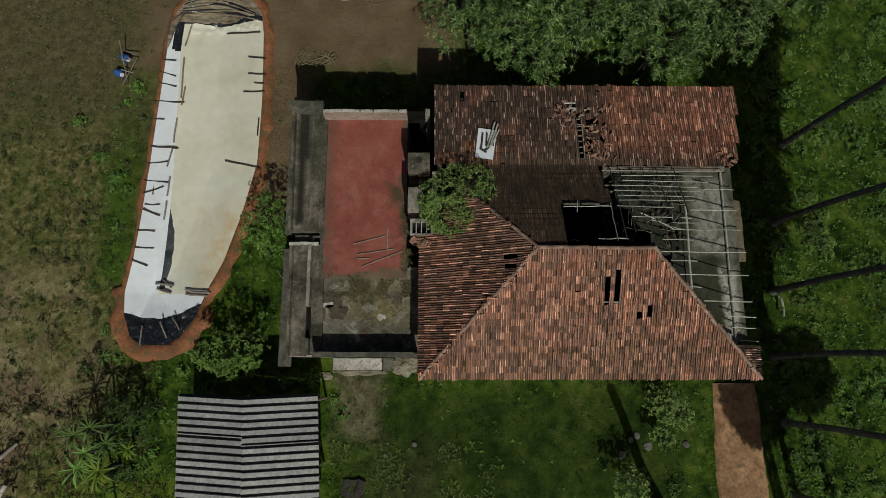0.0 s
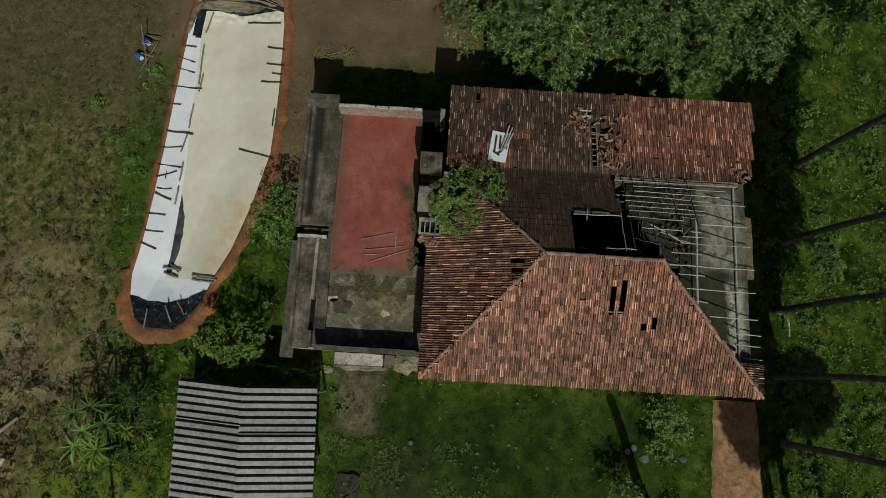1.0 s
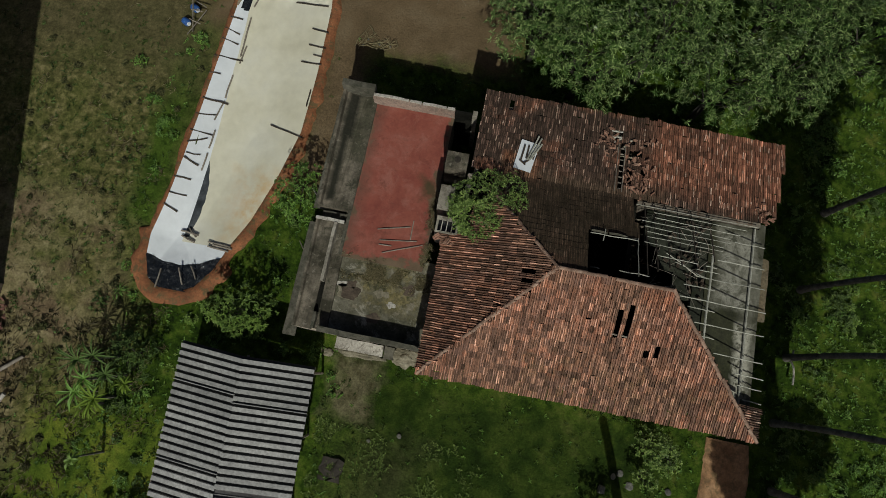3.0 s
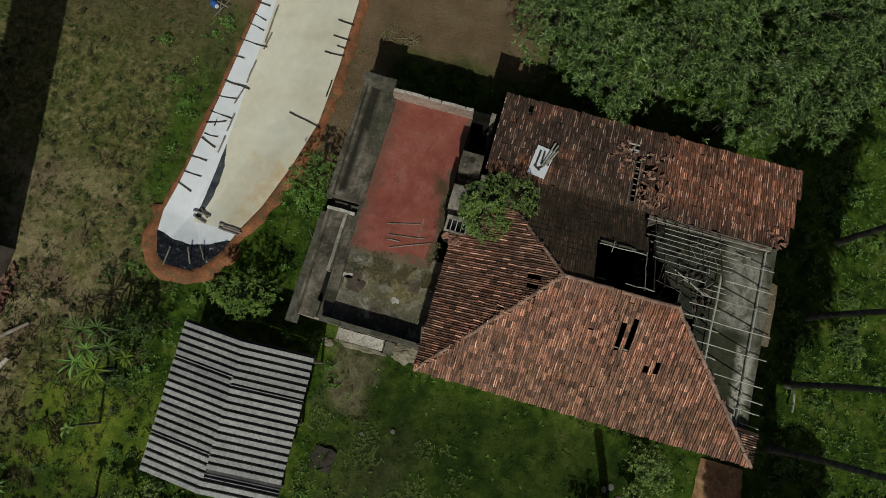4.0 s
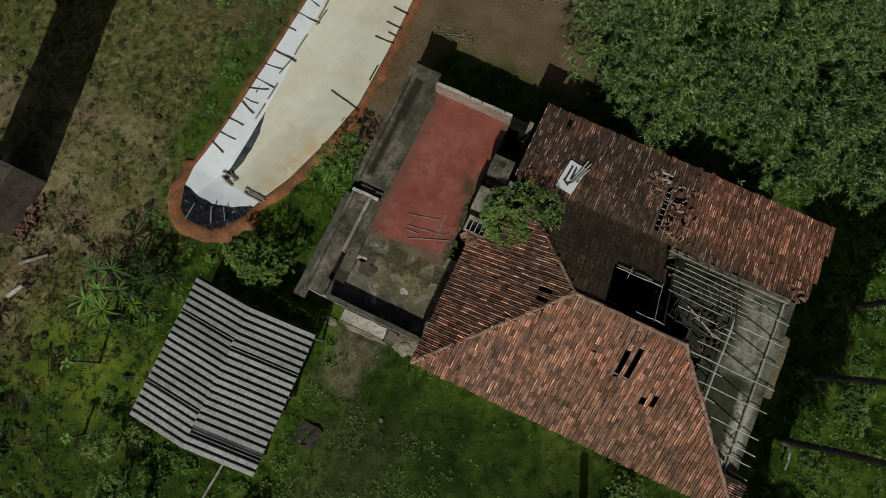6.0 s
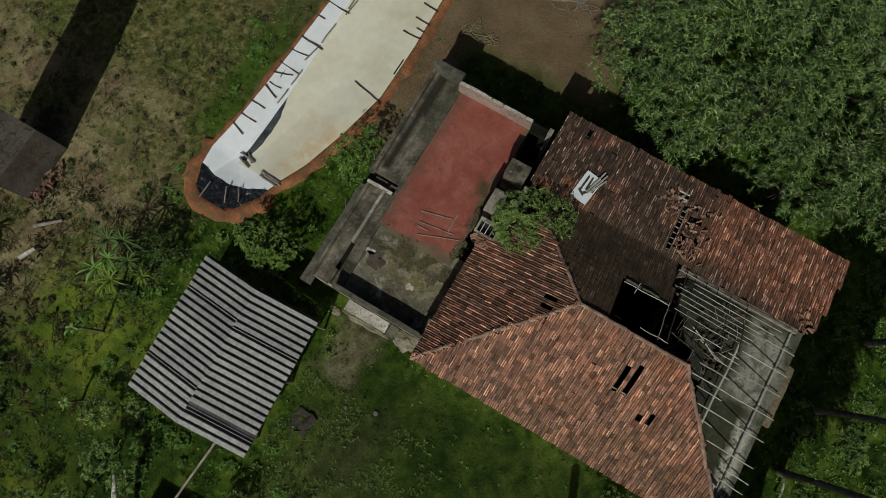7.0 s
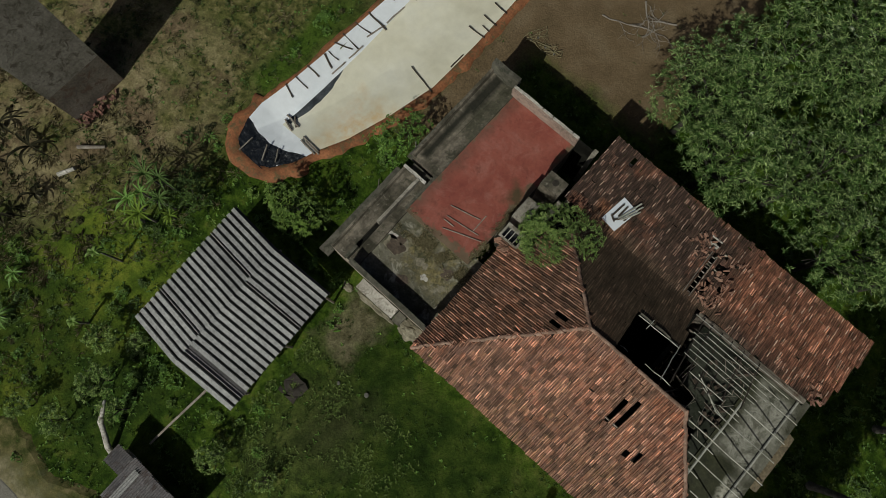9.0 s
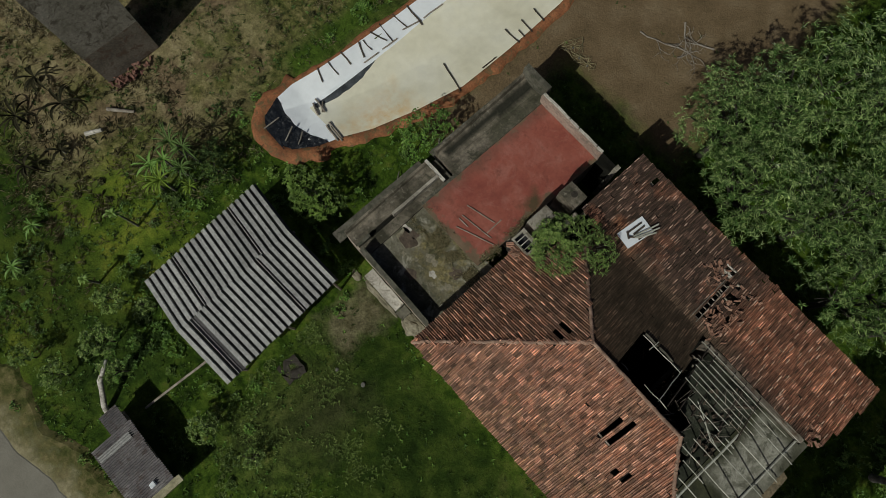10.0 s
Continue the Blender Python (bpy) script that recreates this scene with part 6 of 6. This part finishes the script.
def fallen_branch(x, y, turn, s, seed):
    """A bare dead bough lying on the soil, forked twice."""
    g = random.Random(seed)
    pieces = []

    def limb(p, a, l, rad, depth):
        pts = [p]
        for k in range(4):
            a += g.gauss(0, 0.2)
            q = pts[-1] + Vector((math.cos(a), math.sin(a), 0)) * l / 4
            q.z = max(0.03, q.z + g.gauss(0, 0.07))
            pts.append(q)
        pieces.append(tube(pts, [rad * (1 - 0.16 * k) for k in range(5)], 5))
        if depth:
            for q in pts[2:]:
                limb(q, a + g.choice((-1, 1)) * g.uniform(0.4, 0.9), l * 0.55, rad * 0.5, depth - 1)

    limb(Vector((x, y, 0.12)), turn, s, 0.05, 2)
    branch = thing("fallen_branch", "bare grey fallen branch on the brown soil", "branch", (x, y, 0), "fallen branches by the trees")
    for k, piece in enumerate(pieces):
        part("bough" if k == 0 else "twig", piece, M_WOOD, branch)


for i, (x, y, a, s) in enumerate(((-5.5, 20.3, 0.5, 2.0), (-3.9, 20.9, 0.3, 1.9), (-4.2, 22.6, -0.6, 1.8), (-2.0, 22.6, 3.6, 1.8), (-3.0, 20.7, 1.3, 1.3))):
    fallen_branch(x, y, a, s, 800 + i)
single("leaning_trunk", tube([(-8.4, -13.75, -0.1), (-8.62, -13.5, 0.35), (-9.13, -12.86, 1.0), (-9.36, -12.5, 1.45), (-9.5, -12.0, 1.8), (-9.75, -11.5, 2.0)], [0.15, 0.14, 0.12, 0.13, 0.1, 0.06], 10), M_CONC_L, "pale bleached leaning tree trunk among shrubs", "tree trunk", smooth=True)
single("old_sheet", slab((-4.6, -3.5, -6.3, -5.25, -0.03, 0.04), rough=0.16), M_DARK, "dark mossy sheet lying in the grass", "sheet")

SHRUBS = ((-12.2, -9.85, 1.2, 0.85), (-10.9, -11.4, 1.5, 0.95), (-9.3, -11.75, 1.5, 0.7), (-11.1, -14.05, 1.1, 0.85), (-12.9, -14.8, 1.0, 0.65), (-4.6, -10.4, 0.7, 0.85), (10.6, -1.6, 1.1, 1.0), (11.4, -2.0, 1.0, 0.8), (8.9, -5.2, 1.1, 1.0),
          (10.6, -3.2, 0.6, 0.6), (-2.0, -9.6, 0.4, 0.6), (-11.0, -8.9, 0.8, 0.5))
for i, (x, y, z, r) in enumerate(SHRUBS):
    plant("yard_shrub", "small leafy green shrub in the yard", "shrub", (x, y, -0.1), lumps(x, y, z + 0.25, r * 0.92, 5, 50 + i, 0.55), 46, 8, 0.125, 0.028, M_LEAF_ROOF, 500 + i, 0.05, "shrubs in the yard")
single("boulder", slab((8.75, 9.05, -4.25, -3.9, -0.05, 0.3), bevel=0.05, rough=0.05), M_STONE, "pale squared stone in the grass", "stone")
for i, (x, y, s) in enumerate(((9.7, -3.2, 0.18), (10.2, -3.7, 0.2), (9.4, -3.4, 0.15), (-1.12, -3.6, 0.13), (-2.55, -4.1, 0.1), (12.1, -3.6, 0.16))):
    bm = bmesh.new()
    bmesh.ops.create_icosphere(bm, subdivisions=2, radius=s)
    for v in bm.verts:
        v.co = Vector((v.co.x, v.co.y, v.co.z * 0.5)) + noise.noise_vector(v.co * 3 + Vector((i, 0, 0))) * s * 0.35
        v.co += Vector((x, y, 0.02))
    single("boulder", bm, M_STONE, "grey rounded stone lying in the grass", "stone", "stones in the grass")
stick((17.35, 4.3, 0.3), (17.4, 2.6, 0.35), 0.05, "pale bent pipe beside the palms", "pipe", m=M_CONC_L, bow=0.3)


def mound(x, y, rx, ry, h, seed):
    """A low ragged bank of dusty rubble."""
    bm = bmesh.new()
    bmesh.ops.create_icosphere(bm, subdivisions=4, radius=1.0)
    for v in bm.verts:
        k = 1 + 0.45 * noise.noise(v.co * 1.6 + Vector((seed, 0, 0))) + 0.15 * noise.noise(v.co * 5 + Vector((seed, 0, 0)))
        v.co = Vector((x + v.co.x * rx * k, y + v.co.y * ry * k, v.co.z * h * k - 0.02))
    single("rubble_bank", bm, M_DUST, "low bank of pale dusty rubble by the wall", "rubble", "rubble by the wall")


mound(-1.6, 0.1, 0.75, 0.42, 0.2, 1)
mound(-3.9, -0.15, 1.1, 0.2, 0.12, 2)
mound(-5.5, -0.35, 0.35, 0.2, 0.12, 3)

# ---------------- grass, weeds and litter ----------------
def covered(x, y):
    return (-0.8 < x < 13.4 and 0.1 < y < 12.9) or (-7.4 < x < -0.9 and -0.2 < y < 12.6) or in_pond(x, y, 0.75) or (13.3 < x < 16.1 and y < -0.6) or y < -16.2 + 0.11 * (x + 5.4) + 0.5 * noise.noise(Vector((x, y, 0))) or \
        (-8.1 < x < -3.2 and -14.9 < y < -12.5) or (-25.2 < x < -22.4 and -3.7 < y < -0.1) or (-11.7 < x < -5.2 and -7.9 < y < -1.0)


def scatter(n, x0, x1, y0, y1, seed, want):
    g = np.random.default_rng(seed)
    out = []
    for x, y in zip(g.uniform(x0, x1, n), g.uniform(y0, y1, n)):
        if not covered(x, y) and want(x, y) > g.random():
            out.append((x, y, ground_z(x, y)))
    return out


def clump(x, y, s, seed=0):
    return noise.noise(Vector((x * s, y * s, seed)))


def bare(x, y):
    """How bare the soil is, 0 to 1."""
    if y > 15.6 + clump(x, y, 0.5, 3) and x < 1:
        return 0.97
    if -9.4 < x < -7.2 and y > 8.5:
        return 0.85
    if x < -16.5 and -9.5 < y < -1.5:
        return 0.72
    if x < -15.8:
        return 0.3 if x > -18.3 and 4 < y < 15 else 0.5
    if -2.5 < x < 11 and -8 < y < -0.9:
        return 0.7
    if -4.6 < x < -2.8 and -3.3 < y < -0.3:
        return 0.8
    return 0.0


def grow(name, pts, leaves, length, width, leaf, seed, label, cup):
    ups = np.tile([0, 0, 1.0], (len(pts), 1))
    single(name, leaf_cloud(pts, ups, leaves, length, width, seed, 0.8, cup), leaf, label, "grass", kind="stuff")


grow("grass", scatter(52000, -36, 32, -17.6, 24, 1, lambda x, y: (1 - bare(x, y)) * (0.30 + 0.9 * clump(x, y, 0.6, 1) + 0.5 * clump(x, y, 1.9, 2))), 7, 0.17, 0.013, M_GRASS, 601, "rough green grass of the yard", 0.7)
grow("weeds", scatter(34000, -20, 32, -17.6, 24, 2, lambda x, y: (1 - bare(x, y)) * (0.65 if x > 17 else 0.32 if x < -4 and y < 0 else 0.2) * (0.6 + 1.6 * clump(x, y, 0.8, 6))), 6, 0.13, 0.034, M_LEAF_B, 602, "low broad-leaved green weeds", 0.5)
grow("bright_weeds", scatter(15000, -18, 32, -17.6, 16, 3, lambda x, y: (1 - bare(x, y)) * (0.9 if x > 17 else 0.25 if x < -4 and y < 0 else 0.06) * (0.3 + 2.0 * clump(x, y, 0.6, 9))), 7, 0.16, 0.03, M_LEAF_Y, 603, "bright green young weeds", 0.6)
grow("field_tufts", scatter(15000, -36, -14, -17, 30, 4, lambda x, y: (0.75 if y < 12 else 0.14) * (0.05 + 0.6 * clump(x, y, 0.6, 4) + 1.3 * clump(x, y, 2.4, 5))), 8, 0.19, 0.02, M_LEAF_D, 604, "sparse dark tufts in the field", 0.55)
grow("straw", scatter(26000, -36, -13, -17, 30, 5, lambda x, y: (0.6 if y < 10 else 0.1) * (0.05 + 1.6 * clump(x, y, 0.8, 8))), 6, 0.32, 0.016, M_STRAW, 605, "dry straw and dead stalks in the field", 0.25)


def weed_clumps(name, n, seed, leaf, want, label, size):
    """Knee-high clumps, taller in the middle."""
    g = np.random.default_rng(seed)
    pts, ups = [], []
    for x, y, z in scatter(n, -34, 32, -17, 24, seed, want):
        r = size * g.uniform(0.5, 1.2)
        for _ in range(int(16 * r / size) + 4):
            a, q = g.uniform(0, 6.283), r * math.sqrt(g.random())
            pts.append((x + q * math.cos(a), y + q * math.sin(a), z + (1 - (q / r) ** 2) * r * 0.9 * g.uniform(0.5, 1.1)))
            u = np.array([0.6 * q / r * math.cos(a), 0.6 * q / r * math.sin(a), 1.0])
            ups.append(u / np.linalg.norm(u))
    single(name, leaf_cloud(pts, ups, 6, 0.14, 0.032, seed, 0.9, 0.35), leaf, label, "weeds", kind="stuff")


def weedy(x, y):
    if bare(x, y) > 0.6 or x < -20:
        return 0.0
    if -19 < x < -12 and y < -5:
        return 0.22 * (0.25 + 2.0 * clump(x, y, 0.35, 21))
    k = 0.9 if x > 17 else 0.7 if (x < -4 and y < 0) else 0.75 if (-17.2 < x < -15.5 and 2 < y < 17) or (-9.6 < x < -7.2 and 1.5 < y < 9.5) else 0.10
    if -18.3 < x < -15.6 and 4 < y < 17:
        return 0.2 + 0.9 * clump(x, y, 0.7, 23)
    return k * (0.25 + 2.0 * clump(x, y, 0.35, 21) + 0.6 * clump(x, y, 1.3, 22))


weed_clumps("weed_clumps", 3807, 31, M_LEAF_B, weedy, "leafy green weed clumps in the rough grass", 0.38)
weed_clumps("dark_weed_clumps", 1396, 32, M_LEAF_D, lambda x, y: weedy(x + 7, y) if weedy(x, y) > 0 else 0.0, "dull green weed clumps in the rough grass", 0.42)
weed_clumps("yellow_weed_clumps", 1903, 33, M_LEAF_Y, lambda x, y: weedy(x, y) * (x > 16 or y < 0), "yellow-green weed clumps in the rough grass", 0.32)


weed_clumps("field_clumps", 3600, 34, M_TUFT, lambda x, y: (x < -15.6) * (0.8 if y > -2 else 0.4) * (0.3 + 1.6 * clump(x, y, 0.5, 27)) * (y < 14 + 2 * clump(x, y, 0.4, 5)), "small dull olive clumps in the dry field", 0.14)


def terrace_weeds():
    g = np.random.default_rng(7)
    pts = []
    for _ in range(900):
        x, y = g.uniform(-5.2, -1.0), 3.8 + g.normal(0, 0.2) - 0.3 * math.sin(3 * g.uniform(0, 1))
        if clump(x, y, 1.2, 11) > -0.12:
            pts.append((x, y, 2.98 if y < 4.05 else 3.34))
    for _ in range(260):
        x, y = -1.5 + g.normal(0, 0.14), g.uniform(4.3, 8.6)
        if clump(x, y, 1.0, 13) > 0:
            pts.append((x, y, 3.34))
    grow("terrace_grass", pts, 6, 0.12, 0.012, M_STRAW, 606, "dry grass rooted along the terrace edge", 0.5)
    grow("terrace_moss_plants", [(x + 0.1, y + 0.05, z) for x, y, z in pts[::4]], 6, 0.055, 0.015, M_TUFT, 607, "small green plants on the terrace", 0.5)


grow("soil_litter", scatter(6500, -31, -16.5, -11.5, -1.0, 61, lambda x, y: 0.1 + 1.3 * clump(x, y, 1.1, 33)), 5, 0.42, 0.018, M_STRAW, 611, "dry stalks littered over bare soil", 0.12)
grow("dead_litter", scatter(450, -29, -16.5, -10.5, -1.0, 62, lambda x, y: 0.1 + 1.5 * clump(x, y, 0.9, 35)), 6, 0.34, 0.035, M_BLACKISH_LEAF, 612, "blackened leaves littered over bare soil", 0.2)
grow("pale_tufts", scatter(5200, -5.2, 3.0, -13.0, -3.5, 63, lambda x, y: 0.08 + 1.4 * clump(x, y, 0.7, 37)), 7, 0.15, 0.02, M_LEAF_R, 613, "pale tufts of grass on the lawn", 0.6)
terrace_weeds()
grow("ruin_weeds", grow_later, 7, 0.2, 0.03, M_LEAF_D, 608, "green weeds on the floor of the ruined room", 0.5)


def flake(x, y, z, r, seed, m, label, name="plaster_patch", squash=0.7):
    """A thin ragged patch of plaster."""
    n = 22
    top = []
    for i in range(n):
        a = 6.283 * i / n
        q = r * (1 + 0.75 * noise.noise(Vector((math.cos(a) * 1.4, math.sin(a) * 1.4, seed))))
        top.append((x + q * math.cos(a), y + q * squash * math.sin(a), z + 0.012))
    verts = top + [(px, py, z - 0.02) for px, py, _ in top]
    faces = [tuple(range(n))] + [(i, n + i, n + (i + 1) % n, (i + 1) % n) for i in range(n)]
    single(name, (verts, faces), m, label, "plaster", "patches on the terrace")


for x, y, r, m in ((-4.55, 2.5, 0.55, M_DUST), (-4.95, 2.85, 0.26, M_CONC_L), (-4.5, 2.45, 0.44, M_HOLLOW), (-4.55, 2.9, 0.25, M_HOLLOW), (-4.2, 1.95, 0.14, M_DUST), (-3.1, 2.75, 0.3, M_DUST),
                   (-2.6, 2.3, 0.22, M_CONC_L), (-2.3, 1.95, 0.16, M_DUST), (-3.6, 2.2, 0.12, M_DUST), (-1.7, 2.4, 0.2, M_DUST), (-1.9, 3.1, 0.3, M_HOLLOW), (-3.3, 1.6, 0.35, M_HOLLOW)):
    flake(x, y, 2.98 + (0.005 if m is M_HOLLOW else 0.0), r, x * 3.1 + y, m, "pale flake of broken terrace plaster" if m is not M_HOLLOW else "dark hollow where terrace plaster has gone")


# ---------------- roof tiles that stand alone ----------------
for me, own, ob in PENDING:
    for m in own:
        part("tile", me, None, ob, m=m)

# the house and the raised things, scaled about the camera's start to fit its view
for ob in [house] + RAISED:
    ob.matrix_basis = RAISE_IN_VIEW @ ob.matrix_basis
